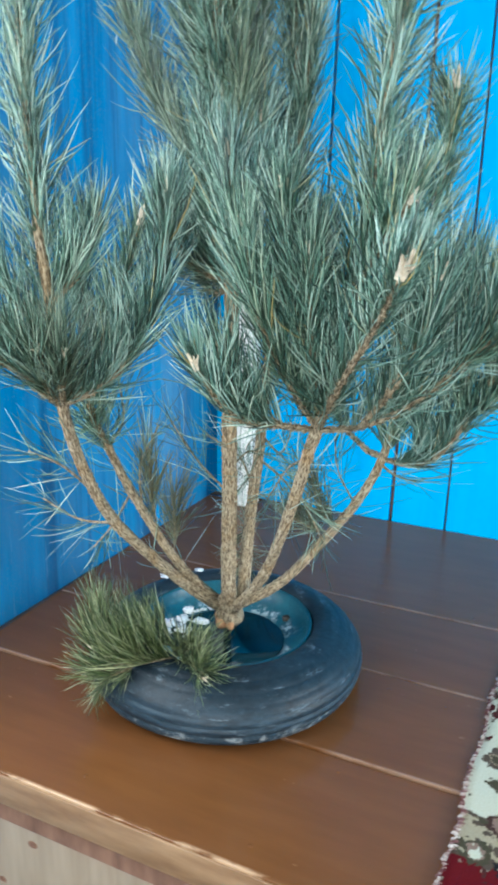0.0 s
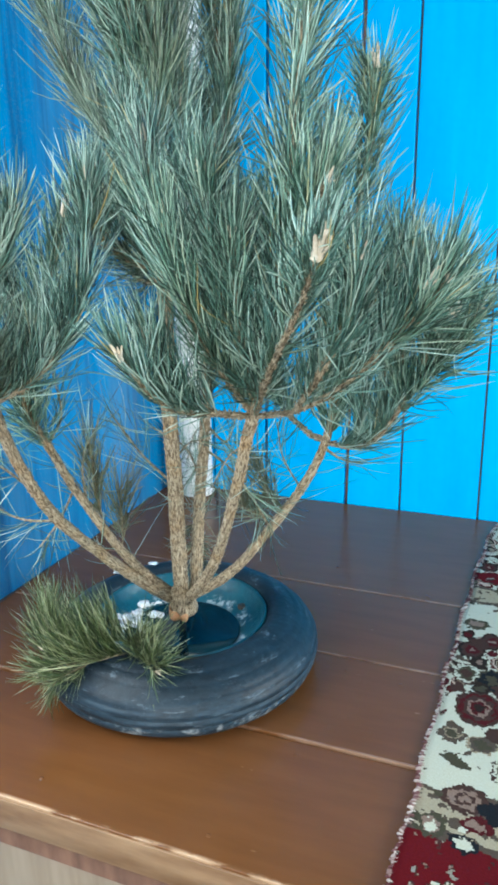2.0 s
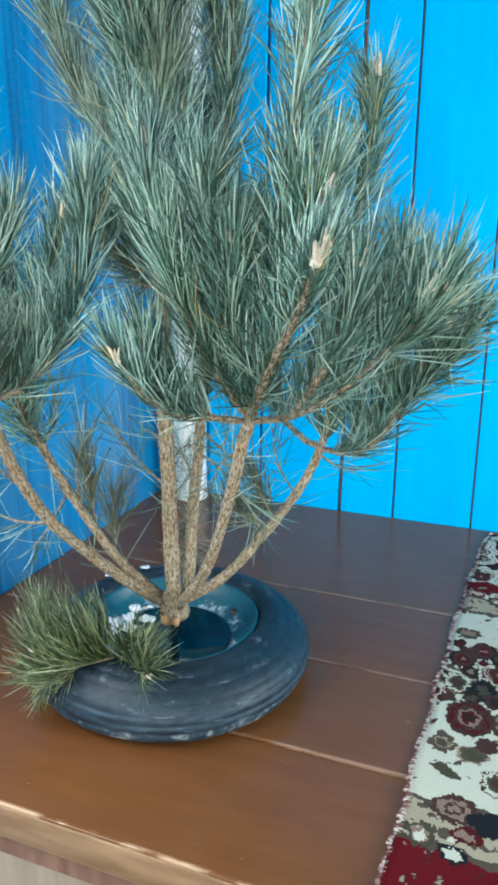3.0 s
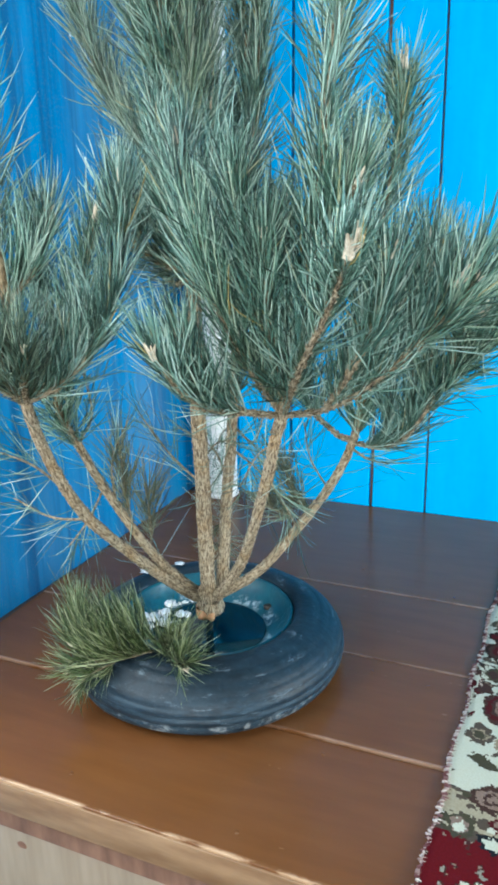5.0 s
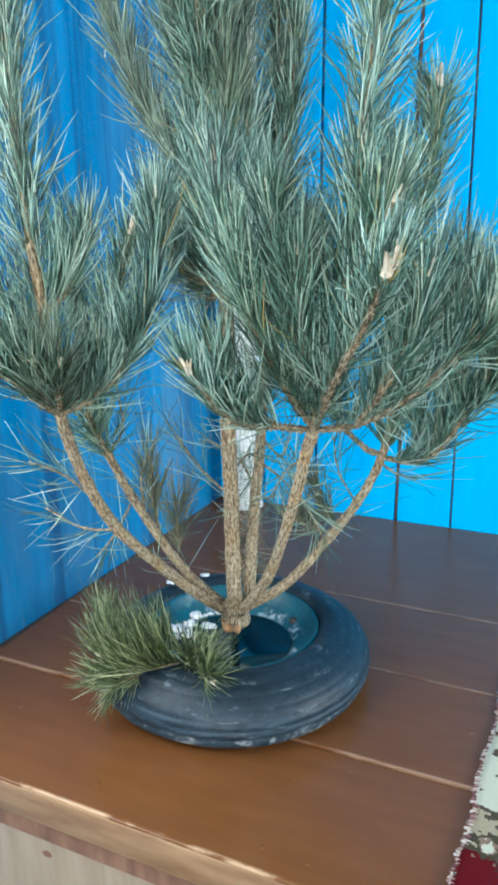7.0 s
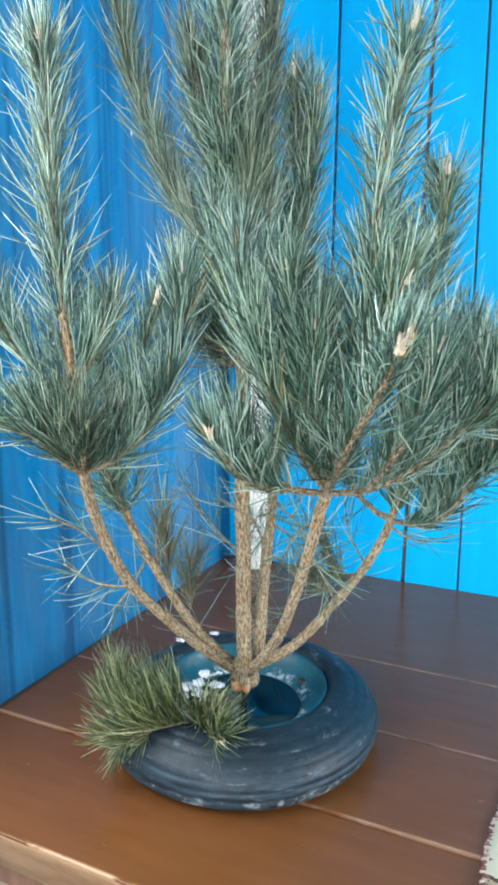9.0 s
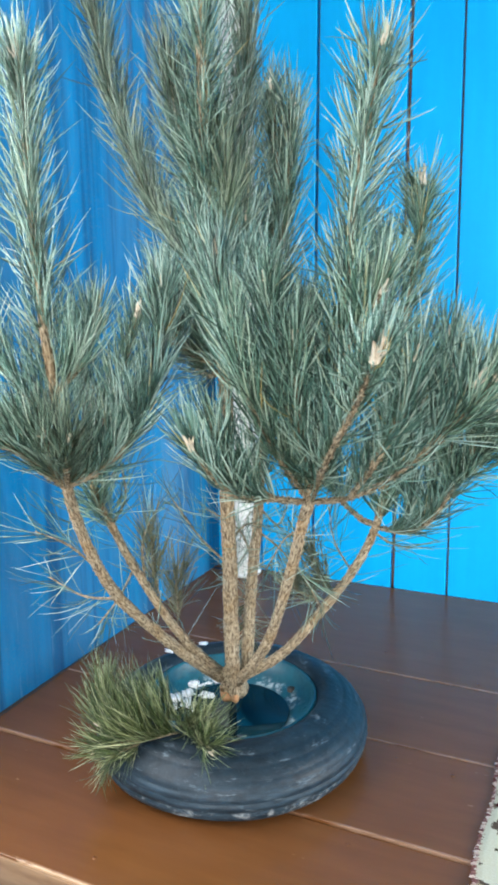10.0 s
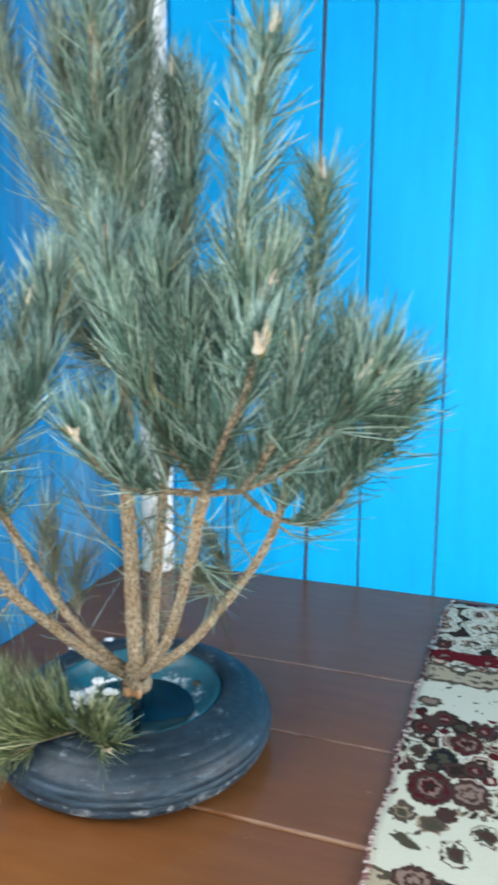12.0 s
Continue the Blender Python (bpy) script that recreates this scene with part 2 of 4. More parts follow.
def needle_paint(name, stops, base, olive, share):
    """Waxy needles, each with its own shade, greener at the foot and paler to the tip; some shoots are more olive."""
    m, nt, b = material(name, 0.30, 0, 0.65)
    g = nt.nodes.new("ShaderNodeNewGeometry")
    c = ramp(nt, g.outputs["Random Per Island"], stops)
    info = nt.nodes.new("ShaderNodeObjectInfo")
    tint = ramp(nt, info.outputs["Random"], [(0.35, (0, 0, 0)), (1.0, (share, share, share))])
    c = mix(nt, tint, c, mix(nt, 1.0, c, olive, "MULTIPLY"))
    along = nt.nodes.new("ShaderNodeAttribute")
    along.attribute_name = "along"
    foot = ramp(nt, along.outputs["Fac"], [(0.0, (0.75, 0.75, 0.75)), (0.45, (0, 0, 0))])
    c = mix(nt, foot, c, mix(nt, 0.6, c, base))
    f = grain(nt, coords(nt), 14, 3)
    c = mix(nt, ramp(nt, f, [(0.42, (0, 0, 0)), (0.62, (0.7, 0.7, 0.7))]), c, mix(nt, 1.0, c, (0.66, 0.68, 0.62), "MULTIPLY"))
    nt.links.new(c, b.inputs["Base Color"])
    return m


OLIVE = (0.95, 0.90, 0.68)
MAT_NEEDLE = needle_paint("blue_green_needles", [(0.0, (0.014, 0.040, 0.031)), (0.38, (0.066, 0.158, 0.130)), (0.68, (0.192, 0.350, 0.298)), (0.94, (0.47, 0.63, 0.57)), (0.993, (0.44, 0.54, 0.42)), (1.0, (0.44, 0.33, 0.10))], (0.09, 0.13, 0.05), OLIVE, 0.6)
# olive needles, darkened to paint shade into the rear limb and trunk shoots
MAT_SHADY = needle_paint("shaded_olive_needles", [(0.0, (0.022, 0.046, 0.032)), (0.4, (0.070, 0.128, 0.092)), (0.75, (0.155, 0.240, 0.185)), (1.0, (0.38, 0.47, 0.38))], (0.07, 0.09, 0.03), OLIVE, 0.4)
MAT_OLD = needle_paint("dull_olive_needles", [(0.0, (0.05, 0.06, 0.035)), (0.5, (0.12, 0.14, 0.08)), (0.85, (0.22, 0.23, 0.14)), (1.0, (0.34, 0.30, 0.18))], (0.10, 0.09, 0.04), OLIVE, 0.4)
MAT_DEAD = needle_paint("dead_yellow_needles", [(0.0, (0.30, 0.16, 0.03)), (0.5, (0.46, 0.28, 0.06)), (1.0, (0.55, 0.42, 0.16))], (0.25, 0.13, 0.04), OLIVE, 0.3)
MAT_SPRIG = needle_paint("fresh_green_needles", [(0.0, (0.012, 0.026, 0.008)), (0.45, (0.048, 0.085, 0.026)), (0.75, (0.15, 0.205, 0.085)), (1.0, (0.48, 0.52, 0.33))], (0.05, 0.07, 0.02), OLIVE, 0.4)
MAT_CUT = two_scale("cut_orange_wood", [(0.3, (0.34, 0.16, 0.07)), (0.7, (0.50, 0.28, 0.14))], [(0.3, (0.22, 0.09, 0.04)), (0.7, (0.56, 0.36, 0.20))], 60, 300, 0.5, 0.8, 0, 0.6)


def rug_paint():
    m, nt, b = material("woven_rug_pile", 0.95, 0, 0.1)
    v = coords(nt)
    snap = nt.nodes.new("ShaderNodeVectorMath")
    snap.operation = "SNAP"
    snap.inputs[1].default_value = (0.0024, 0.0024, 0.5)
    nt.links.new(v, snap.inputs[0])
    v = snap.outputs["Vector"]
    warp = node(nt, "TexNoise", Scale=22.0, Detail=2.0)
    nt.links.new(v, warp.inputs["Vector"])
    add = nt.nodes.new("ShaderNodeVectorMath")
    add.operation = "MULTIPLY_ADD"
    add.inputs[1].default_value = (0.05, 0.05, 0.0)
    nt.links.new(warp.outputs["Color"], add.inputs[0])
    nt.links.new(v, add.inputs[2])
    vor = node(nt, "TexVoronoi", Scale=17.0, Randomness=0.85)
    nt.links.new(add.outputs["Vector"], vor.inputs["Vector"])
    cream, dark, wine, beige, grey = (0.40, 0.41, 0.33), (0.018, 0.012, 0.010), (0.050, 0.006, 0.008), (0.215, 0.175, 0.120), (0.060, 0.047, 0.036)

    brown, navy, pink, moss = (0.040, 0.022, 0.018), (0.008, 0.010, 0.013), (0.17, 0.12, 0.095), (0.044, 0.041, 0.026)

    def stepped(fac, stops):
        n = nt.nodes.new("ShaderNodeValToRGB")
        n.color_ramp.interpolation = "CONSTANT"
        el = n.color_ramp.elements
        while len(el) < len(stops):
            el.new(0.5)
        for e, (p, c) in zip(el, stops):
            e.position, e.color = p, (*c, 1)
        nt.links.new(fac, n.inputs["Fac"])
        return n.outputs["Color"]

    rosette = stepped(vor.outputs["Distance"], [(0.0, dark), (0.09, wine), (0.16, beige), (0.22, dark), (0.29, (0.36, 0.28, 0.22)), (0.35, wine), (0.40, cream), (0.55, grey), (0.58, cream), (0.70, dark)])
    leaves = grain(nt, v, 44, 2, 0.5)
    sprays = stepped(leaves, [(0.0, dark), (0.36, beige), (0.41, grey), (0.455, cream), (0.55, beige), (0.575, grey), (0.595, dark)])
    where = stepped(grain(nt, v, 7, 1), [(0.0, (0, 0, 0)), (0.5, (1, 1, 1))])
    field = mix(nt, where, sprays, rosette)
    split = nt.nodes.new("ShaderNodeSeparateXYZ")
    nt.links.new(add.outputs["Vector"], split.inputs["Vector"])
    band = nt.nodes.new("ShaderNodeMapRange")
    band.inputs["From Min"].default_value, band.inputs["From Max"].default_value = 0.85, 2.15
    nt.links.new(split.outputs["Y"], band.inputs["Value"])
    on, off = (1, 1, 1), (0, 0, 0)
    red = stepped(band.outputs["Result"], [(0.0, on), (0.14, off), (0.69, on), (0.73, off), (0.938, on)])
    plain = stepped(band.outputs["Result"], [(0.0, off), (0.204, on), (0.31, off), (0.50, on), (0.61, off)])
    straw = stepped(band.outputs["Result"], [(0.0, off), (0.14, on), (0.204, off), (0.625, on), (0.665, off)])
    lines = stepped(band.outputs["Result"], [(0.0, off), (0.14, on), (0.147, off), (0.197, on), (0.204, off), (0.615, on), (0.625, off), (0.665, on), (0.675, off)])
    wine_field = mix(nt, stepped(leaves, [(0.0, on), (0.36, off), (0.64, on)]), (0.074, 0.003, 0.006), mix(nt, 0.6, field, brown))
    c = mix(nt, plain, field, mix(nt, stepped(leaves, [(0.0, on), (0.34, off)]), cream, grey))
    c = mix(nt, straw, c, mix(nt, stepped(leaves, [(0.0, on), (0.38, off), (0.64, on)]), (0.265, 0.235, 0.165), grey))
    c = mix(nt, red, c, wine_field)
    c = mix(nt, lines, c, grey)

    # small scattered blossoms in two bands
    cells = node(nt, "TexVoronoi", Scale=36.0, Randomness=0.9)
    nt.links.new(v, cells.inputs["Vector"])
    tone = nt.nodes.new("ShaderNodeSeparateXYZ")
    nt.links.new(cells.outputs["Color"], tone.inputs["Vector"])
    petal = stepped(tone.outputs["X"], [(0.0, brown), (0.25, wine), (0.45, grey), (0.6, pink), (0.7, moss), (0.82, cream)])
    disc = stepped(cells.outputs["Distance"], [(0.0, on), (0.40, off)])
    where = stepped(band.outputs["Result"], [(0.0, off), (0.15, on), (0.20, off), (0.33, on), (0.53, off)])
    c = mix(nt, mix(nt, 1.0, disc, where, "MULTIPLY"), c, petal)

    # single woven flowers, each with rings of its own colours
    wobble = node(nt, "TexNoise", Scale=95.0, Detail=1.0)
    nt.links.new(v, wobble.inputs["Vector"])
    petals = nt.nodes.new("ShaderNodeVectorMath")
    petals.operation = "MULTIPLY_ADD"
    petals.inputs[1].default_value = (0.022, 0.022, 0.0)
    nt.links.new(wobble.outputs["Color"], petals.inputs[0])
    nt.links.new(v, petals.inputs[2])

    def flower(under, x, y, rx, ry, rings):
        n = nt.nodes.new("ShaderNodeMapping")
        n.inputs["Location"].default_value = (-(x + 0.011) / rx, -(y + 0.011) / ry, 0)
        n.inputs["Scale"].default_value = (1 / rx, 1 / ry, 0)
        nt.links.new(petals.outputs["Vector"], n.inputs["Vector"])
        far = nt.nodes.new("ShaderNodeVectorMath")
        far.operation = "LENGTH"
        nt.links.new(n.outputs["Vector"], far.inputs[0])
        half = nt.nodes.new("ShaderNodeMath")
        half.operation = "MULTIPLY"
        half.inputs[1].default_value = 0.5
        nt.links.new(far.outputs["Value"], half.inputs[0])
        inside = stepped(half.outputs["Value"], [(0.0, on), (0.5, off)])
        return mix(nt, inside, under, stepped(half.outputs["Value"], rings))

    rose = [(0.0, dark), (0.11, wine), (0.17, pink), (0.24, brown), (0.33, wine), (0.41, brown)]
    bud = [(0.0, brown), (0.2, moss), (0.34, cream), (0.44, brown)]
    curl = [(0.0, pink), (0.13, brown), (0.22, pink), (0.34, brown)]
    eyelet = [(0.0, cream), (0.18, pink), (0.28, moss)]
    clump = [(0.0, pink), (0.1, wine), (0.25, brown), (0.4, dark)]
    for x, y, rx, ry, rings in (
            (0.359, 1.285, 0.052, 0.062, [(0.0, cream)]), (0.359, 1.285, 0.037, 0.046, rose),
            (0.333, 1.374, 0.023, 0.030, bud), (0.355, 1.086, 0.028, 0.026, curl), (0.320, 1.028, 0.021, 0.019, eyelet),
            (0.332, 1.160, 0.014, 0.008, [(0.0, moss)]), (0.343, 1.148, 0.017, 0.007, [(0.0, moss)]), (0.369, 1.200, 0.022, 0.020, [(0.0, moss), (0.25, grey), (0.4, beige)]),
            (0.398, 1.072, 0.024, 0.022, [(0.0, navy)]), (0.336, 1.450, 0.022, 0.028, clump), (0.370, 1.488, 0.024, 0.028, clump),
            (0.326, 1.213, 0.020, 0.022, [(0.0, moss), (0.2, beige), (0.3, grey)]), (0.338, 1.543, 0.026, 0.018, [(0.0, pink), (0.3, moss)]),
            (0.375, 1.365, 0.024, 0.032, [(0.0, moss), (0.2, navy), (0.42, moss)]), (0.360, 1.010, 0.018, 0.016, [(0.0, cream), (0.3, navy)]),
            (0.405, 1.150, 0.020, 0.026, bud), (0.420, 1.285, 0.030, 0.036, curl), (0.410, 1.420, 0.028, 0.034, rose),
            (0.352, 1.415, 0.016, 0.020, [(0.0, pink), (0.2, dark)]), (0.358, 1.340, 0.014, 0.016, [(0.0, moss), (0.3, dark)]), (0.350, 1.475, 0.015, 0.018, [(0.0, brown)]), (0.322, 1.330, 0.012, 0.014, [(0.0, brown)]), (0.327, 1.500, 0.012, 0.016, [(0.0, wine), (0.3, dark)]), (0.388, 1.225, 0.016, 0.018, [(0.0, brown)]), (0.372, 1.045, 0.020, 0.014, [(0.0, pink), (0.25, wine)]),
            (0.395, 1.340, 0.018, 0.022, [(0.0, dark), (0.3, brown)]), (0.425, 1.350, 0.022, 0.024, clump), (0.400, 1.470, 0.018, 0.022, [(0.0, moss), (0.3, dark)]), (0.440, 1.470, 0.022, 0.026, clump), (0.445, 1.200, 0.020, 0.022, bud),
            (0.385, 1.690, 0.022, 0.018, eyelet), (0.345, 1.800, 0.020, 0.022, clump), (0.350, 0.930, 0.022, 0.020, bud)):
        c = flower(c, x, y, rx, ry, rings)
    fibre = grain(nt, coords(nt), 420, 2)
    c = mix(nt, 0.35, c, mix(nt, fibre, (0.0, 0.0, 0.0), (1.0, 1.0, 1.0)), "SOFT_LIGHT")
    nt.links.new(c, b.inputs["Base Color"])
    bump(nt, b, fibre, 0.35, 0.0012)
    return m


def binding_paint():
    m, nt, b = material("binding_thread", 0.9, 0, 0.2)
    g = nt.nodes.new("ShaderNodeNewGeometry")
    nt.links.new(ramp(nt, g.outputs["Random Per Island"], [(0.0, (0.07, 0.018, 0.024)), (0.4, (0.15, 0.07, 0.07)), (0.65, (0.33, 0.26, 0.235)), (1.0, (0.52, 0.48, 0.44))]), b.inputs["Base Color"])
    return m


MAT_RUG = rug_paint()
MAT_BINDING = binding_paint()


# ---- mesh helpers ----
def part(name, bm, mat, parent=None, label="", smooth=True, kind=""):
    me = bpy.data.meshes.new(name)
    bm.to_mesh(me)
    bm.free()
    me.materials.append(mat)
    if smooth:
        for p in me.polygons:
            p.use_smooth = True
    ob = new(name, me)
    if parent:
        ob.parent = parent
    if label or kind:
        tagged(ob, label, kind=kind)
    return ob


def box(x0, x1, y0, y1, z0, z1, bevel=0.0, segments=2):
    bm = bmesh.new()
    bmesh.ops.create_cube(bm, size=1)
    for v in bm.verts:
        v.co = Vector(((x0 + x1) / 2 + v.co.x * (x1 - x0), (y0 + y1) / 2 + v.co.y * (y1 - y0), (z0 + z1) / 2 + v.co.z * (z1 - z0)))
    if bevel:
        bmesh.ops.bevel(bm, geom=bm.edges[:], offset=bevel, segments=segments, affect="EDGES", profile=0.5)
    return bm


def lathe(profile, steps=72, wobble=0.0):
    bm = bmesh.new()
    rings = []
    for i in range(steps):
        a = 2 * math.pi * i / steps
        ring = []
        for r, z in profile:
            k = 1 + wobble * noise.noise((math.cos(a) * 1.5, math.sin(a) * 1.5, z * 20))
            ring.append(bm.verts.new((r * k * math.cos(a), r * k * math.sin(a), z)))
        rings.append(ring)
    for i in range(steps):
        a, b = rings[i], rings[(i + 1) % steps]
        for j in range(len(profile) - 1):
            bm.faces.new((a[j], b[j], b[j + 1], a[j + 1]))
    bmesh.ops.recalc_face_normals(bm, faces=bm.faces[:])
    return bm


def smooth_line(points, per=8):
    """Catmull-Rom through (x, y, z, radius) points."""
    p = [np.array(q, float) for q in points]
    p = [2 * p[0] - p[1]] + p + [2 * p[-1] - p[-2]]
    out = []
    for i in range(1, len(p) - 2):
        for k in range(per):
            t = k / per
            out.append(0.5 * (2 * p[i] + (p[i + 1] - p[i - 1]) * t + (2 * p[i - 1] - 5 * p[i] + 4 * p[i + 1] - p[i + 2]) * t * t + (3 * p[i] - p[i - 1] - 3 * p[i + 1] + p[i + 2]) * t ** 3))
    out.append(p[-2])
    return out


def tube(points, sides=10, per=8, rough=0.12):
    bm = bmesh.new()
    line = smooth_line(points, per)
    rings = []
    grainwise = bm.verts.layers.float_vector.new("bark")
    run = 0.0
    up = Vector((0.3, 0.8, 0.5)).normalized()
    for i, q in enumerate(line):
        a, b = line[max(i - 1, 0)], line[min(i + 1, len(line) - 1)]
        d = Vector(b[:3] - a[:3]).normalized()
        u = d.cross(up).normalized()
        w = d.cross(u)
        run += float(np.linalg.norm(q[:3] - line[max(i - 1, 0)][:3]))
        ring = []
        for s in range(sides):
            t = 2 * math.pi * s / sides
            o = (u * math.cos(t) + w * math.sin(t))
            r = max(q[3], 0.0005) * (1 + rough * noise.noise(Vector(q[:3]) * 90 + o * 1.3))
            ring.append(bm.verts.new(Vector(q[:3]) + o * r))
            ring[-1][grainwise] = (q[3] * math.cos(t), q[3] * math.sin(t), run)
        rings.append(ring)
    for a, b in zip(rings, rings[1:]):
        for s in range(sides):
            bm.faces.new((a[s], a[(s + 1) % sides], b[(s + 1) % sides], b[s]))
    bm.faces.new(rings[0])
    bm.faces.new(rings[-1])
    bmesh.ops.recalc_face_normals(bm, faces=bm.faces[:])
    return bm


# ---- room ----
def slab(name, x0, x1, y0, y1, z0, z1, mat):
    return tagged(part(name, box(x0, x1, y0, y1, z0, z1), mat, smooth=False), kind="structure")


slab("floor", -0.7, RX + 0.1, RY - 0.1, 2.2, -0.1, 0.0, MAT_FLOOR)
slab("ceiling", -0.7, RX + 0.1, RY - 0.1, 2.2, RZ, RZ + 0.1, MAT_PLASTER)
slab("wall_north", WALL_X - 0.1, RX + 0.1, WALL_Y + 0.022, WALL_Y + 0.12, 0.0, RZ, MAT_OLDWOOD)


def pierced(name, along_x, fixed, a0, a1, w0, w1, z0, z1, mat):
    """A wall with one window opening that goes through its thickness."""
    bm = bmesh.new()
    for u0, u1, v0, v1 in ((a0, w0, 0, RZ), (w1, a1, 0, RZ), (w0, w1, 0, z0), (w0, w1, z1, RZ)):
        piece = box(u0, u1, fixed, fixed + 0.1, v0, v1) if along_x else box(fixed, fixed + 0.1, u0, u1, v0, v1)
        me = bpy.data.meshes.new("piece")
        piece.to_mesh(me)
        piece.free()
        bm.from_mesh(me)
        bpy.data.meshes.remove(me)
    return tagged(part(name, bm, mat, smooth=False), kind="structure")


def window(name, along_x, fixed, w0, w1, z0, z1):
    """White casement with a mullion and a sill in an opening."""
    top = tagged(new(name), "unseen white painted casement window", kind="structure")
    for u0, u1, v0, v1 in ((w0, w0 + 0.05, z0, z1), (w1 - 0.05, w1, z0, z1), (w0 + 0.05, w1 - 0.05, z0, z0 + 0.05), (w0 + 0.05, w1 - 0.05, z1 - 0.05, z1), ((w0 + w1) / 2 - 0.025, (w0 + w1) / 2 + 0.025, z0 + 0.05, z1 - 0.05)):
        part("window_frame", box(u0, u1, fixed, fixed + 0.04, v0, v1, 0.004) if along_x else box(fixed, fixed + 0.04, u0, u1, v0, v1, 0.004), MAT_PIPE, top, smooth=False)
    return top


# unseen openings and casements; west and east ones only serve the added lamps
pierced("wall_south", True, RY - 0.1, WALL_X, RX + 0.1, 0.15, 1.65, 0.8, 2.1, MAT_PLASTER)
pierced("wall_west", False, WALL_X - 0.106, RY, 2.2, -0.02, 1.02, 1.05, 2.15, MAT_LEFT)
pierced("wall_east", False, RX, RY, 2.1, 0.65, 1.85, 0.95, 2.25, MAT_PLASTER)
window("window_1", True, RY - 0.09, 0.15, 1.65, 0.8, 2.1)
window("added_window_2", False, WALL_X - 0.095, -0.02, 1.02, 1.05, 2.15)
window("added_window_3", False, RX + 0.05, 0.65, 1.85, 0.95, 2.25)
# thin sheet with shallow upright waves
sheet = bmesh.new()
cols = []
for i in range(360):
    y = 1.06 + (WALL_Y - 0.001 - 1.06) * i / 359
    lean = 0.016 * max(0.0, (y - 1.15) / 0.94)
    cols.append([sheet.verts.new((WALL_X - 0.003 + lean + (0.0012 + 0.0030 * max(0.0, (y - 1.45) / 0.6)) * abs(noise.noise((y * 17, z * 0.15, 1.0))) + (0.0003 + 0.0008 * max(0.0, (y - 1.45) / 0.6)) * noise.noise((y * 60, z * 0.3, 7.0)) + 0.0014 * noise.noise((y * 6, z * 0.8, 4.0)), y, z)) for z in [RZ * k / 20 for k in range(21)]])
for a, b in zip(cols, cols[1:]):
    for k in range(20):
        sheet.faces.new((a[k], b[k], b[k + 1], a[k + 1]))
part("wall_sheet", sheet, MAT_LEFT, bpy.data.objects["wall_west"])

seams = [-0.596, -0.44, -0.28, -0.045, 0.1, 0.3, 0.47, 0.66, 0.84, 1.05, 1.22, 1.4, 1.6, 1.78, 1.98, 2.15, 2.35, 2.55, 2.75, 3.0]
board_rng = random.Random(3)
tilts = {-0.28: 0.015, -0.045: 0.019, 0.3: -0.004, 0.66: 0.006}


def plank_board(a, b, gap):
    """One upright wall board between two seams that are not quite plumb."""
    bm = box(a + board_rng.uniform(0.0015, 0.003), b - board_rng.uniform(0.0015, 0.003) - gap, WALL_Y, WALL_Y + 0.022, 0.0, RZ, 0.002, 1)
    for v in bm.verts:
        v.co.x += tilts.get(a if v.co.x < (a + b) / 2 else b, 0.0) * (v.co.z - TOP) / 1.26
    return bm


for a, b in zip(seams, seams[1:]):
    part("board", plank_board(a, b, {-0.045: 0.007, -0.28: 0.003, 0.1: 0.001}.get(b, 0.0)), MAT_BACK, bpy.data.objects["wall_north"], smooth=False)

# dark strip stands in for the shade in the gap between wall and planks
slab("gap_shade_strip", WALL_X - 0.002, WALL_X + 0.0145, 0.90, WALL_Y - 0.002, TOP - 0.03, TOP - 0.003, MAT_GAP_SHADE)

# ---- platform ----
bench = tagged(new("wooden_platform"), "brown painted plank platform with a bare wood front", "platform")
for a, b, z in ((0.888, 1.129, TOP - 0.004), (1.129, 1.362, TOP), (1.362, 1.61, TOP + 0.0003), (1.61, 2.088, TOP + 0.0010)):
    part("plank", box(WALL_X + 0.011, 2.4, a + 0.0008, b - 0.0008, z - 0.052, z, 0.0012, 2), MAT_TABLE, bench, smooth=False)
# worn front strip in lighter ochre, painting in the light it catches
part("nosing", box(WALL_X + 0.007, 2.4, 0.8862, 0.8900, TOP - 0.0575, TOP - 0.0078, 0.0012, 2), MAT_NOSING, bench, "worn ochre front edge, painted lighter as if lit")
part("support_rail", box(WALL_X + 0.003, 2.4, 0.8955, 0.925, TOP - 0.096, TOP - 0.0585, 0.001), MAT_OLDWOOD, bench, smooth=False)
part("front_panel", box(WALL_X + 0.003, 2.4, 0.898, 0.920, 0.0, TOP - 0.0965, 0.002), MAT_PALE, bench, smooth=False)

for x, z, r in ((-0.272, 0.620, 0.007), (-0.337, 0.528, 0.006)):
    knot = part("knot", lathe([(r, 0.0), (r * 0.9, 0.0009), (r * 0.45, 0.0012), (0.0002, 0.0010)], 14, 0.25), MAT_OLDWOOD, bench, "small dark knot in the bare wood")
    knot.matrix_world = pose(x, 0.898, z, 90, 0, 0) @ Matrix.Diagonal((1.3, 0.8, 1, 1))

# ---- pipe in the corner ----
pipe = tagged(new("heating_pipe"), "white painted vertical heating pipe in the wall corner", "pipe")
part("tube", lathe([(0.045, 0.0), (0.045, RZ)], 40), MAT_PIPE, pipe)
part("collar", lathe([(0.045, TOP + 0.003), (0.049, TOP + 0.004), (0.049, TOP + 0.010), (0.0455, TOP + 0.013)], 40), MAT_PIPE, pipe)
pipe.location = (-0.474, 2.040, 0)


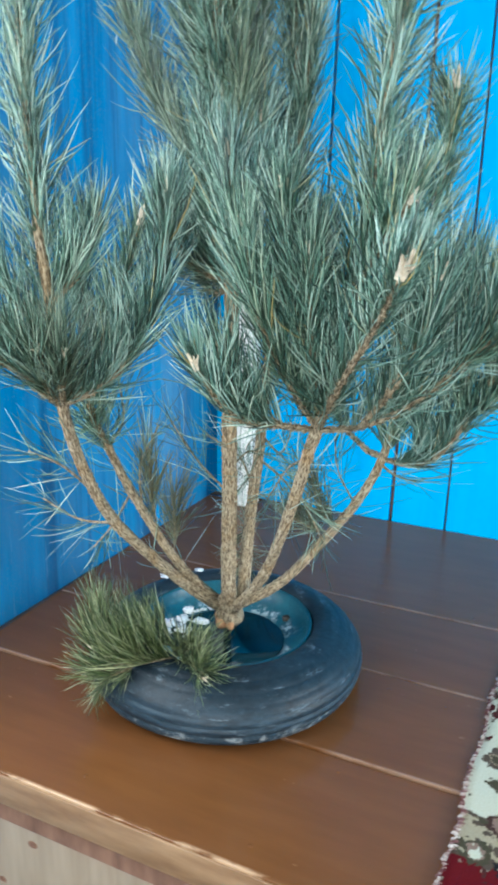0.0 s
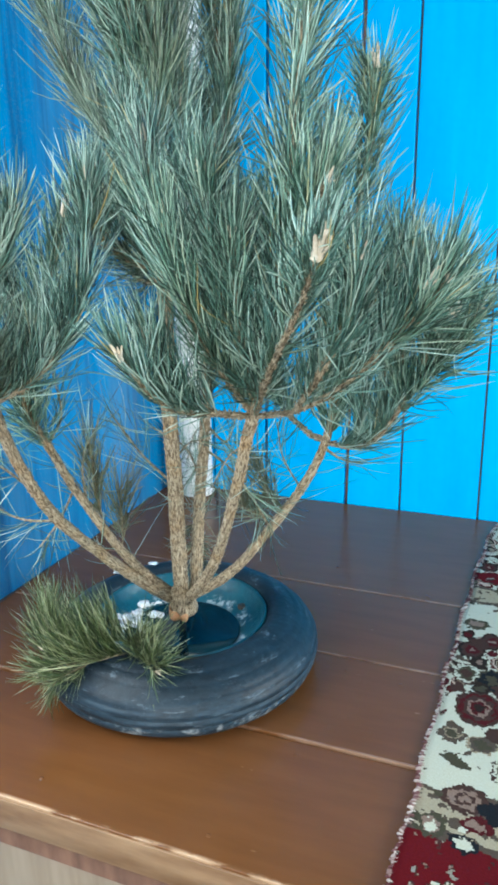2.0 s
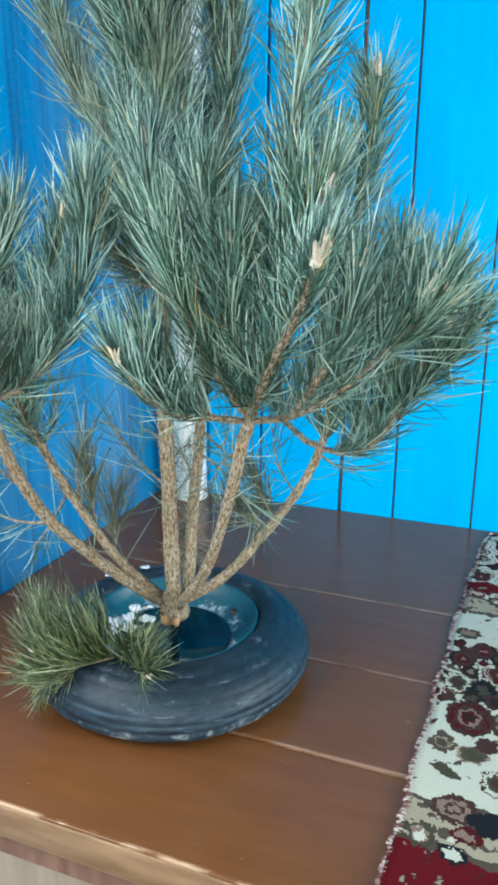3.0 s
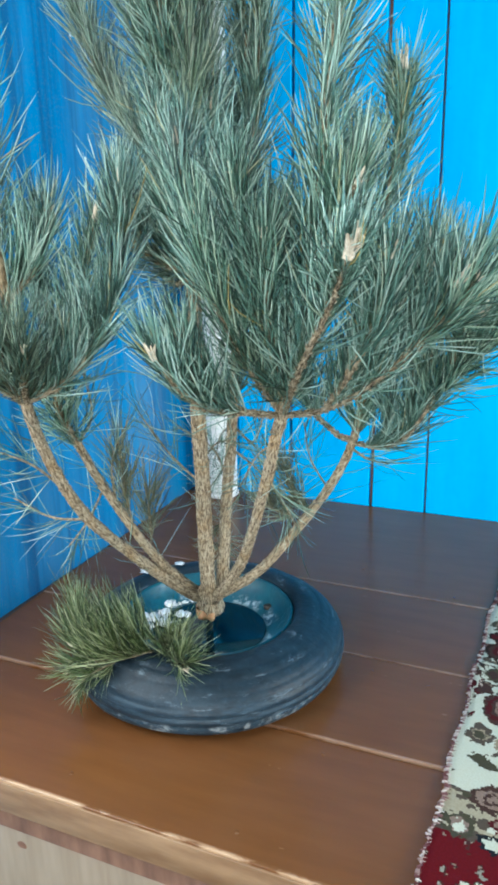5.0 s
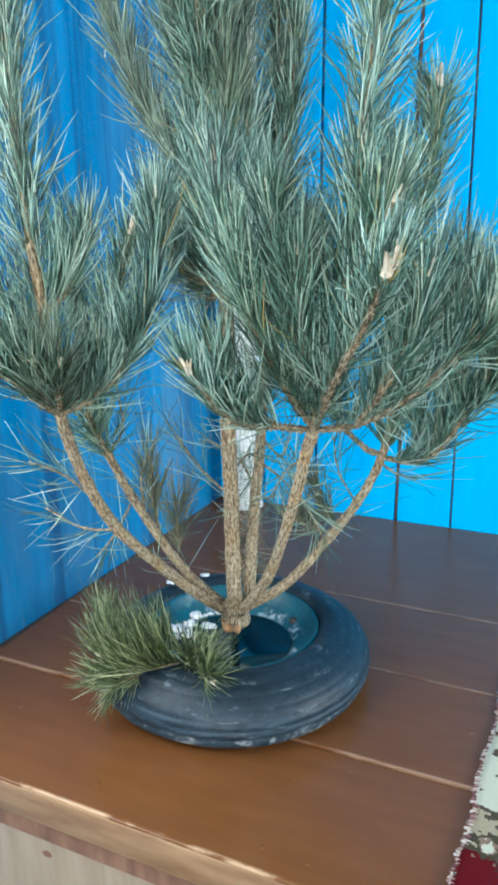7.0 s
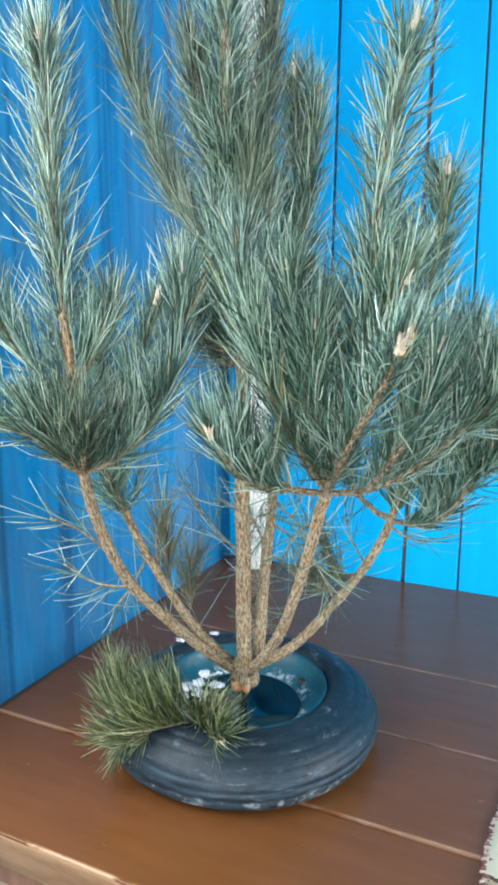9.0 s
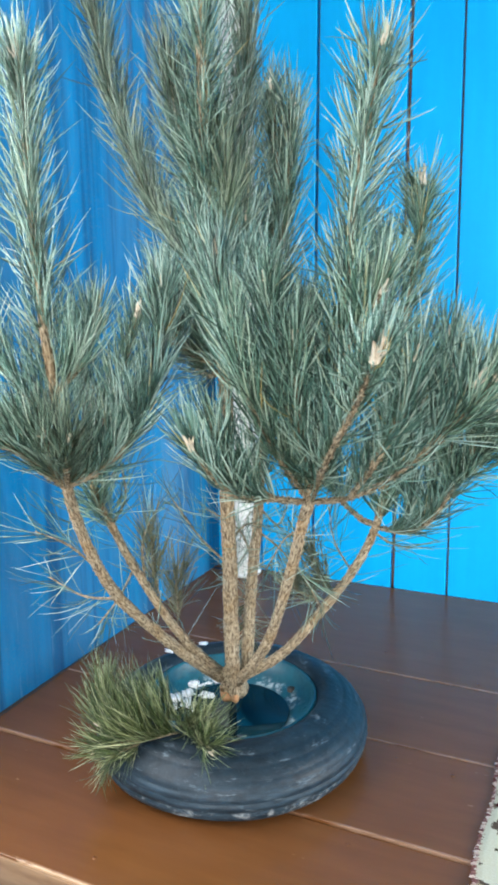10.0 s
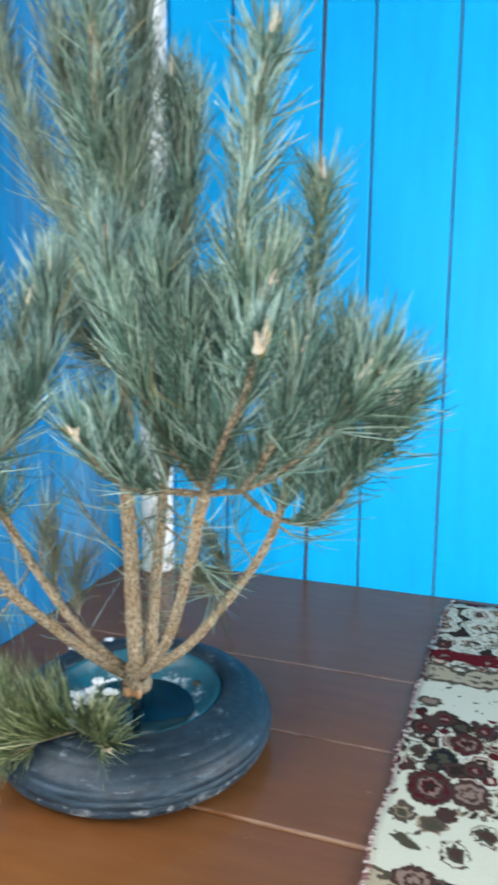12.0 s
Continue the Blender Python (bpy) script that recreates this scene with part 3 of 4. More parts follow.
# ---- rug ----
def rug_mesh():
    """A thick sheet with a slightly crooked side edge that hangs over the front of the platform."""
    bm = bmesh.new()
    rows = []
    ys = [0.0, 0.03, 0.06, 0.10, 0.14] + [0.17 + 0.03 * i for i in range(40)]
    for k, s in enumerate(ys):
        if s < 0.16:
            y, z = 0.876, TOP - 0.16 + s
        else:
            y, z = min(0.876 + (s - 0.16), 2.072), TOP + 0.0055
        t = max(0.0, min(1.0, (y - 0.9) / 1.175))
        x0 = 0.287 + 0.045 * t + 0.022 * t ** 6 + 0.003 * math.sin(y * 31) - (0.03 * (1 - s / 0.16) if s < 0.16 else 0)
        row = []
        for i in range(25):
            x = x0 + (1.5 - x0) * (i / 24) ** 1.5
            w = 0.0014 * noise.noise((x * 9, y * 9, 2.0)) if s > 0.2 else 0.0
            row.append(bm.verts.new((x, y, z + w)))
        rows.append(row)
    for a, b in zip(rows, rows[1:]):
        for i in range(24):
            bm.faces.new((a[i], a[i + 1], b[i + 1], b[i]))
    bmesh.ops.recalc_face_normals(bm, faces=bm.faces[:])
    bmesh.ops.solidify(bm, geom=bm.faces[:], thickness=0.006)
    return bm


rug = tagged(new("rug"), "machine woven cream, maroon and brown floral rug on the platform", "rug")
part("rug_sheet", rug_mesh(), MAT_RUG, rug)


def binding():
    """Overcast stitches wound along the rug's side edge."""
    bm = bmesh.new()
    rng = random.Random(5)
    y = 0.88
    while y < 2.072:
        t = max(0.0, (y - 0.9) / 1.175)
        x0 = 0.287 + 0.045 * t + 0.022 * t ** 6 + 0.003 * math.sin(y * 31)
        r = rng.uniform(0.0026, 0.0042)
        m = Matrix.Translation((x0 + rng.uniform(-0.0035, 0.002), y, TOP + 0.0035)) @ Euler((0, 0, rng.uniform(-0.5, 0.5))).to_matrix().to_4x4() @ Matrix.Diagonal((r * 1.5, rng.uniform(0.0014, 0.0022), r * 0.8, 1))
        bmesh.ops.create_icosphere(bm, subdivisions=1, radius=1, matrix=m)
        y += rng.uniform(0.0025, 0.0036)
    return bm


part("edge_binding", binding(), MAT_BINDING, rug, "pale pink and maroon overcast stitching", kind="stuff")

# ---- wheel ----
WHEEL = Vector((-0.143, 1.271, TOP))
wheel = tagged(new("wheel"), "old dusty black rubber tyre on a teal steel rim lying flat", "wheel")
wheel.location, wheel.scale = WHEEL, (1.037, 1.037, 1.0)
tyre_profile = [(0.139, 0.050), (0.142, 0.078), (0.146, 0.091), (0.154, 0.0975), (0.170, 0.098), (0.186, 0.0935), (0.188, 0.0915), (0.190, 0.0915), (0.202, 0.0835), (0.2035, 0.0815), (0.2055, 0.0810), (0.2155, 0.0705), (0.217, 0.068), (0.219, 0.067), (0.2255, 0.056), (0.2258, 0.053), (0.2280, 0.052), (0.2292, 0.044), (0.2280, 0.042), (0.2280, 0.039), (0.2298, 0.037), (0.2288, 0.029), (0.2268, 0.027), (0.2268, 0.024), (0.2275, 0.022), (0.222, 0.010), (0.213, 0.003), (0.198, 0.0), (0.17, 0.0), (0.139, 0.02)]
part("tyre", lathe(tyre_profile, 128, 0.012), MAT_RUBBER, wheel)
rim = part("rim", lathe([(0.142, 0.060), (0.1435, 0.088), (0.1420, 0.091), (0.1395, 0.0905), (0.137, 0.086), (0.133, 0.076), (0.122, 0.064), (0.108, 0.055), (0.098, 0.050), (0.080, 0.030), (0.03, 0.026), (0.012, 0.028), (0.001, 0.028)], 96), MAT_RIM, wheel)
# added pin that carries the stump, near black to vanish against the water
part("spindle", lathe([(0.0065, 0.026), (0.006, 0.090), (0.004, 0.096), (0.0005, 0.096)], 12), MAT_PIN, rim, "added near-black pin under the stump")
for k in range(5):
    a = 2 * math.pi * k / 5 - 0.35
    hole = part("bolt", lathe([(0.0075, -0.002), (0.0075, 0.004), (0.005, 0.0055), (0.001, 0.0055)], 6), MAT_BOLT, rim)
    hole.location = (0.116 * math.cos(a), 0.116 * math.sin(a), 0.060)

water = tagged(part("standing_water", lathe([(0.001, 0.0), (0.099, 0.0), (0.1005, 0.0012)], 64), MAT_WATER), "dark still water standing in the wheel rim", "water")
water.location = WHEEL + Vector((0, 0, 0.0505))
for (x, y) in ((0.14, 1.322), (0.235, 1.312), (-0.20, 0.935), (0.06, 0.925), (0.236, 1.63), (0.03, 1.70), (0.12, 1.10), (-0.42, 1.20)):
    nail = part("nail_head", lathe([(0.0034, 0.0), (0.0030, 0.0005), (0.0016, 0.0007), (0.0001, 0.0007)], 10), MAT_TABLE, bench)
    nail.location = (x, y, TOP - (0.004 if y < 1.129 else -0.0006 if y < 1.61 else -0.002))


def crumb(size, seed):
    bm = bmesh.new()
    bmesh.ops.create_icosphere(bm, subdivisions=3, radius=1)
    for v in bm.verts:
        k = 1 + 0.9 * noise.noise(v.co * 1.9 + Vector((seed, 0, 0))) + 0.55 * noise.noise(v.co * 5 + Vector((0, seed, 0)))
        v.co = Vector((v.co.x * k, v.co.y * k * 0.8, max(v.co.z * k * 0.30, -0.12))) * size
    return bm


fleck_rng = random.Random(17)
FLECKS = tuple((-0.108 * math.cos(a), 0.108 * math.sin(a), 0.0545, fleck_rng.uniform(0.003, 0.0062)) for a in (fleck_rng.uniform(-0.7, 1.1) for k in range(14)))
for (dx, dy, dz, size) in ((-0.085, -0.012, 0.054, 0.015), (-0.112, -0.015, 0.060, 0.015), (-0.07, 0.03, 0.051, 0.014), (-0.105, 0.045, 0.058, 0.013), (-0.062, -0.026, 0.050, 0.013), (-0.098, 0.012, 0.057, 0.012), (-0.100, -0.045, 0.061, 0.012), (-0.040, 0.086, 0.052, 0.014), (-0.165, 0.065, 0.106, 0.009), (-0.120, 0.118, 0.106, 0.008), (0.052, -0.045, 0.046, 0.008), (0.075, -0.02, 0.047, 0.007), (0.06, 0.03, 0.047, 0.006)) + FLECKS:
    ob = tagged(part("plaster_crumb", crumb(size, dx * 50), MAT_CRUMB), "rough white lump of dried plaster on the wheel", "plaster lump", "plaster lumps in the wheel")
    ob.location = WHEEL + Vector((dx, dy, dz))

# ---- pine tree ----
tree = tagged(new("pine_tree"), "young cut pine with bare lower limbs and long blue-green needles", "tree")
tree_rng = random.Random(11)


def place_on(line, f):
    k = min(max(f, 0.0), 1.0) * (len(line) - 1)
    i = min(int(k), len(line) - 2)
    q = line[i] + (line[i + 1] - line[i]) * (k - i)
    d = (line[i + 1] - line[i])[:3]
    return q[:3], d / (np.linalg.norm(d) + 1e-9), q[3]


def needles_mesh(name, starts, heads, lengths, bends, widths):
    """Many tapered three-sided needles, each with its own curve."""
    n = len(starts)
    starts, heads, bends = (np.array(a, float) for a in (starts, heads, bends))
    lengths, widths = np.array(lengths, float), np.array(widths, float)
    heads /= np.linalg.norm(heads, axis=1, keepdims=True)
    side = np.cross(heads, np.random.RandomState(n).normal(size=(n, 3)))
    side /= np.linalg.norm(side, axis=1, keepdims=True)
    other = np.cross(heads, side)
    verts = np.zeros((n, 13, 3))
    for k, (f, w) in enumerate(((0.0, 0.7), (0.3, 1.0), (0.62, 0.95), (0.88, 0.65))):
        centre = starts + heads * (lengths * f)[:, None] + bends * (lengths * f * f)[:, None]
        for j in range(3):
            a = 2 * math.pi * j / 3
            flat = 1.0 if j else 0.8
            verts[:, 3 * k + j] = centre + (side * math.cos(a) + other * math.sin(a) * 0.75) * (widths * w * flat)[:, None]
    verts[:, 12] = starts + heads * lengths[:, None] + bends * lengths[:, None]
    one = []
    for k in range(3):
        for j in range(3):
            one.append((3 * k + j, 3 * k + (j + 1) % 3, 3 * k + 3 + (j + 1) % 3, 3 * k + 3 + j))
    quads = (np.array(one)[None] + 13 * np.arange(n)[:, None, None]).reshape(-1, 4)
    tips = (np.array([(9, 10, 12), (10, 11, 12), (11, 9, 12)])[None] + 13 * np.arange(n)[:, None, None]).reshape(-1, 3)
    me = bpy.data.meshes.new(name)
    me.from_pydata(verts.reshape(-1, 3).tolist(), [], quads.tolist() + tips.tolist())
    me.polygons.foreach_set("use_smooth", [True] * len(me.polygons))
    along = me.attributes.new("along", "FLOAT", "POINT")
    along.data.foreach_set("value", np.tile(np.repeat((0.0, 0.3, 0.62, 0.88, 1.0), (3, 3, 3, 3, 1)), n).astype(np.float32))
    return me


FRONT = np.array((0.40, -0.90, 0.15))  # the side that was rubbed bare


def needles(parent, line, start, stop, per_metre, size, mat, lift=0.45, spread=0.62, wild=0.16, seed=0, worn=0.0, rise=1.0, fine=1.0):
    rng = random.Random(seed)
    total = sum(np.linalg.norm((b - a)[:3]) for a, b in zip(line, line[1:]))
    count = max(6, int(total * (stop - start) * per_metre / 2))
    S, H, L, B, W = [], [], [], [], []
    clump = np.zeros(3)
    for i in range(count):
        if i % 7 == 0:
            clump = np.array([rng.gauss(0, 0.26) for _ in range(3)])
        f = start + (stop - start) * (i + rng.random()) / count
        q, d, r = place_on(line, f)
        tip = (f - start) / (stop - start + 1e-6)
        v = np.array([rng.gauss(0, 1) for _ in range(3)])
        v -= d * (v @ d)
        v /= np.linalg.norm(v) + 1e-9
        if lift > 0.4 and v[2] < -0.2 and d[2] < 0.8 and rng.random() < 0.8:
            v[2] = -v[2]
        if worn and f < worn and v @ FRONT > 0.5:
            continue
        # needles close up round the growing tip
        out = spread * (1.0 - 0.35 * tip) * rng.uniform(0.65, 1.25)
        head = d * 0.85 + v * out + np.array((0, 0, lift * (1.0 - 0.5 * tip) * rng.uniform(0.4, 1.3)))
        for twin in range(2):
            h = head + clump + np.array([rng.gauss(0, wild) for _ in range(3)])
            S.append(q + v * r * 0.8)
            H.append(h)
            L.append(size * rng.uniform(0.72, 1.15) * (1 - 0.22 * tip ** 3))
            B.append(v * rng.uniform(-0.34, 0.06) + np.array((0, 0, rise * rng.uniform(-0.02, 0.40))) + np.array([rng.gauss(0, 0.15) for _ in range(3)]))
            W.append(rng.uniform(0.00070, 0.00122) * fine)
    me = needles_mesh("needles", S, H, L, B, W)
    me.materials.append(mat)
    ob = new("needles", me)
    ob.parent = parent
    return tagged(ob, kind="stuff")


def bud(parent, q, d, size, seed):
    """A cluster of pointed resinous buds at a shoot's tip."""
    rng = random.Random(seed)
    bm = bmesh.new()
    d = Vector(d).normalized()
    for k in range(6):
        tilt = Vector([rng.gauss(0, 0.45) for _ in range(3)]) if k else Vector((0, 0, 0))
        h = (d + tilt).normalized()
        s = size * (1.0 if k == 0 else rng.uniform(0.55, 0.85))
        m = Matrix.Translation(Vector(q) + h * s * 0.42) @ h.to_track_quat("Z", "Y").to_matrix().to_4x4()
        made = bmesh.ops.create_cone(bm, segments=7, radius1=s * 0.16, radius2=s * 0.035, depth=s, matrix=m)["verts"]
        for v in made:
            v.co += Vector([rng.gauss(0, s * 0.015) for _ in range(3)])
    return part("bud", bm, MAT_BUD, parent, "pale cream resinous bud")


def pegs(bm, line, start, stop, count, rng, long=1.0):
    """Raised leaf bases on the bark."""
    for i in range(count):
        q, d, r = place_on(line, start + (stop - start) * rng.random())
        v = np.array([rng.gauss(0, 1) for _ in range(3)])
        v -= d * (v @ d)
        v /= np.linalg.norm(v)
        h = Vector(v * 0.8 + d * 0.7).normalized()
        m = Matrix.Translation(Vector(q + v * r * 0.95)) @ h.to_track_quat("Z", "Y").to_matrix().to_4x4()
        spot = Vector((rng.uniform(-1, 1), rng.uniform(-1, 1), rng.uniform(-1, 1)))
        for w in bmesh.ops.create_cone(bm, segments=4, radius1=r * 0.17 + 0.0006, radius2=0.0004, depth=(r * 0.36 + 0.0016) * long, matrix=m)["verts"]:
            w[bm.verts.layers.float_vector["bark"]] = spot


SEED = [100]


def limb(points, bare, worn=0.0, mat=MAT_NEEDLE):
    """One of the upright stems: bark below, needles from the bare fraction up, a bud at the top."""
    SEED[0] += 1
    points = [(x, y, z, r * 0.87) for x, y, z, r in points]
    line = smooth_line(points, 8)
    bm = tube(points, 14, 8, 0.2)
    if bare > 0:
        pegs(bm, line, 0.03, 0.98, 380, random.Random(SEED[0]))
    ob = part("limb", bm, MAT_BARK, tree)
    needles(ob, line, bare, 0.995, 2150, 0.072, mat, 0.16, 0.96, 0.21, SEED[0], worn, 0.95)
    # few stray needles on the bare wood
    needles(ob, line, 0.16, bare, 60, 0.085, MAT_NEEDLE, 0.15, 1.1, 0.4, SEED[0] + 500, 0.0, 0.6, 0.72)
    q, d, r = place_on(line, 1.0)
    bud(ob, q + FRONT * 0.010, d, 0.027, SEED[0])
    return ob


def shoot(parent, points, start, worn=0.0, tip=0.018, mat=MAT_NEEDLE, lift=0.70):
    """A needled side shoot that leaves a limb."""
    SEED[0] += 1
    line = smooth_line(points, 8)
    bm = tube(points, 8, 8, 0.12)
    pegs(bm, line, 0.03, 0.97, 300, random.Random(SEED[0]), 2.0)
    ob = part("side_shoot", bm, MAT_TWIG, tree)
    needles(ob, line, start, 0.99, 2200, 0.076, mat, lift, 0.66, 0.20, SEED[0], worn, 1.0)
    q, d, r = place_on(line, 1.0)
    bud(ob, q + FRONT * (0.003 if tip < 0.02 or tip > 0.029 else 0.014), d, tip, SEED[0])
    return ob


def stump(q):
    """The ragged cut foot where all the limbs meet."""
    bm = tube([(q[0], q[1], q[2] - 0.016, 0.019), (q[0], q[1], q[2] - 0.004, 0.021), (q[0], q[1], q[2] + 0.014, 0.022), (q[0], q[1], q[2] + 0.035, 0.019)], 18, 4, 0.35)
    pegs(bm, smooth_line([(q[0], q[1], q[2] - 0.016, 0.02), (q[0], q[1], q[2] + 0.03, 0.02)], 4), 0, 1, 90, random.Random(8))
    return part("stump", bm, MAT_BARK, tree, "ragged cut orange-brown foot")


foot = stump((-0.132, 1.257, 0.852))
cut = part("cut_face", lathe([(0.0175, 0.012), (0.0215, 0.006), (0.0225, 0.0), (0.019, -0.005), (0.001, -0.004)], 40, 0.9), MAT_CUT, foot, "freshly cut orange wood")
cut.location = (-0.132, 1.2555, 0.838)


def tuft(parent, points, mat=MAT_OLD, many=1100, size=0.080):
    """A dull tuft of old fine needles on a limb."""
    SEED[0] += 1
    line = smooth_line(points, 6)
    ob = part("dead_twig", tube(points, 6, 6, 0.12), MAT_TWIG, tree)
    needles(ob, line, 0.1, 1.0, many, size, mat, 0.1, 0.55, 0.25, SEED[0])
    return ob


def sparse(parent, points):
    """A thin half-dead twig with a few long needles."""
    SEED[0] += 1
    line = smooth_line(points, 6)
    ob = part("dead_twig", tube(points, 6, 6, 0.12), MAT_TWIG, tree)
    needles(ob, line, 0.2, 1.0, 330, 0.090, MAT_NEEDLE, -0.02, 0.7, 0.3, SEED[0], 0.0, 0.5, 0.72)
    return ob


trunk = limb([(-0.132, 1.257, 0.845, 0.0157), (-0.128, 1.243, 0.928, 0.0148), (-0.110, 1.204, 1.095, 0.0138), (-0.096, 1.171, 1.216, 0.0129), (-0.084, 1.150, 1.375, 0.0119), (-0.084, 1.135, 1.488, 0.0109), (-0.083, 1.120, 1.610, 0.0100), (-0.083, 1.100, 1.679, 0.0091), (-0.063, 1.060, 1.770, 0.0080), (-0.049, 1.030, 1.853, 0.0071), (-0.040, 1.010, 1.920, 0.0060)], 0.43)
front_left_limb = limb([(-0.144, 1.254, 0.860, 0.0113), (-0.180, 1.224, 0.897, 0.0108), (-0.214, 1.154, 0.976, 0.0102), (-0.235, 1.070, 1.072, 0.0096), (-0.225, 0.993, 1.173, 0.0089), (-0.205, 0.932, 1.275, 0.0083), (-0.202, 0.915, 1.395, 0.0076), (-0.218, 0.920, 1.491, 0.0069), (-0.225, 0.920, 1.610, 0.0061), (-0.226, 0.920, 1.731, 0.0053), (-0.229, 0.920, 1.783, 0.0045)], 0.50, 0.68)
back_left_limb = limb([(-0.159, 1.256, 0.874, 0.0100), (-0.188, 1.218, 0.927, 0.0092), (-0.208, 1.180, 0.986, 0.0085), (-0.243, 1.130, 1.096, 0.0077), (-0.258, 1.096, 1.173, 0.0070), (-0.263, 1.064, 1.236, 0.0063), (-0.239, 1.050, 1.314, 0.0055), (-0.203, 1.060, 1.412, 0.0047), (-0.171, 1.060, 1.490, 0.0040)], 0.50)
front_right_limb = limb([(-0.120, 1.250, 0.866, 0.0100), (-0.038, 1.186, 0.981, 0.0096), (0.034, 1.106, 1.139, 0.0091), (0.065, 1.066, 1.219, 0.0086), (0.081, 1.048, 1.253, 0.0080), (0.106, 1.020, 1.327, 0.0075), (0.127, 1.000, 1.405, 0.0068), (0.145, 0.985, 1.487, 0.0062), (0.153, 0.988, 1.590, 0.0055), (0.165, 0.990, 1.677, 0.0047), (0.179, 0.991, 1.754, 0.0040)], 0.42)
right_limb = limb([(-0.114, 1.253, 0.874, 0.0098), (-0.038, 1.259, 0.933, 0.0092), (0.043, 1.267, 1.038, 0.0086), (0.084, 1.278, 1.103, 0.0079), (0.107, 1.287, 1.158, 0.0072), (0.118, 1.286, 1.210, 0.0066), (0.129, 1.290, 1.316, 0.0059), (0.149, 1.280, 1.486, 0.0051), (0.167, 1.270, 1.587, 0.0043), (0.171, 1.260, 1.662, 0.0035)], 0.48)
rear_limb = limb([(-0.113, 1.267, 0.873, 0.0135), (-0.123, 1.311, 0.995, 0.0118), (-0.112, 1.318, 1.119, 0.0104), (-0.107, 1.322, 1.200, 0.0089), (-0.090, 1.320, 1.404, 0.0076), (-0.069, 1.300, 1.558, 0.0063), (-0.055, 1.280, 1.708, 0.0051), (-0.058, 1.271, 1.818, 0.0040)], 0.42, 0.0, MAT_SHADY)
shoot(front_left_limb, [(-0.205, 0.933, 1.273, 0.0036), (-0.220, 0.900, 1.310, 0.0036), (-0.245, 0.870, 1.336, 0.0030), (-0.281, 0.840, 1.356, 0.0022)], 0.10)
shoot(front_left_limb, [(-0.206, 0.932, 1.278, 0.0036), (-0.215, 0.900, 1.326, 0.0033), (-0.239, 0.880, 1.359, 0.0022)], 0.05)
shoot(front_left_limb, [(-0.205, 0.932, 1.275, 0.0036), (-0.156, 0.940, 1.301, 0.0038), (-0.115, 0.950, 1.342, 0.0035), (-0.095, 0.965, 1.401, 0.0031), (-0.085, 0.975, 1.469, 0.0028), (-0.084, 0.980, 1.523, 0.0022)], 0.10)
shoot(front_left_limb, [(-0.200, 0.920, 1.352, 0.0036), (-0.240, 0.900, 1.402, 0.0036), (-0.279, 0.880, 1.464, 0.0030), (-0.299, 0.870, 1.518, 0.0022)], 0.10)
shoot(back_left_limb, [(-0.234, 1.050, 1.315, 0.0036), (-0.268, 1.060, 1.377, 0.0033), (-0.274, 1.060, 1.443, 0.0022)], 0.10)
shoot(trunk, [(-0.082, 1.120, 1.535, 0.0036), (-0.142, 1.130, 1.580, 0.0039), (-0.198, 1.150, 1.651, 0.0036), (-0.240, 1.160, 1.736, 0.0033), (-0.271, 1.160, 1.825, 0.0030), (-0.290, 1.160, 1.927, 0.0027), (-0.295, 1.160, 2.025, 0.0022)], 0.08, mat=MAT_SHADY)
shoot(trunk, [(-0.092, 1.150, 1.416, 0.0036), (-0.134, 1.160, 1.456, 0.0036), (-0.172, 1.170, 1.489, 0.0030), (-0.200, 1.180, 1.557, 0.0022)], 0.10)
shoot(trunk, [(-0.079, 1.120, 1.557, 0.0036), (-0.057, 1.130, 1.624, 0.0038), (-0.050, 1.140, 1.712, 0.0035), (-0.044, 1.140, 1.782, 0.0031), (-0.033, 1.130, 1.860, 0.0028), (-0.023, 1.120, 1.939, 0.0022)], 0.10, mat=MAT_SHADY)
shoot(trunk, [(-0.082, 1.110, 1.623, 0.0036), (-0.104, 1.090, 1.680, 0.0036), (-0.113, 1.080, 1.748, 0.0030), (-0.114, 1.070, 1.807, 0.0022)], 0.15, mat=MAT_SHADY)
shoot(front_right_limb, [(0.081, 1.048, 1.253, 0.0036), (0.126, 0.980, 1.323, 0.0036), (0.180, 0.910, 1.398, 0.0030), (0.212, 0.857, 1.447, 0.0022)], 0.10, 0.75, 0.036)
shoot(front_right_limb, [(0.080, 1.048, 1.254, 0.0036), (0.061, 1.007, 1.265, 0.0037), (0.031, 0.956, 1.278, 0.0033), (0.018, 0.910, 1.309, 0.0028), (0.010, 0.876, 1.349, 0.0022)], 0.30, 0.0, 0.022)
shoot(front_right_limb, [(0.083, 1.048, 1.254, 0.0036), (0.140, 1.027, 1.270, 0.0037), (0.200, 1.000, 1.308, 0.0034), (0.244, 0.985, 1.352, 0.0030), (0.282, 0.970, 1.413, 0.0022)], 0.20, 0.0, 0.025)
shoot(front_right_limb, [(0.081, 1.048, 1.256, 0.0036), (0.063, 1.000, 1.314, 0.0037), (0.046, 0.970, 1.372, 0.0033), (0.031, 0.960, 1.425, 0.0028), (0.019, 0.960, 1.488, 0.0022)], 0.05)
shoot(front_right_limb, [(0.085, 1.046, 1.264, 0.0036), (0.089, 1.000, 1.337, 0.0036), (0.094, 0.970, 1.406, 0.0030), (0.095, 0.960, 1.463, 0.0022)], 0.05)
shoot(right_limb, [(0.109, 1.287, 1.157, 0.0036), (0.150, 1.270, 1.160, 0.0038), (0.193, 1.250, 1.184, 0.0036), (0.250, 1.210, 1.276, 0.0031), (0.287, 1.170, 1.363, 0.0024)], 0.12, 0.0, 0.029)
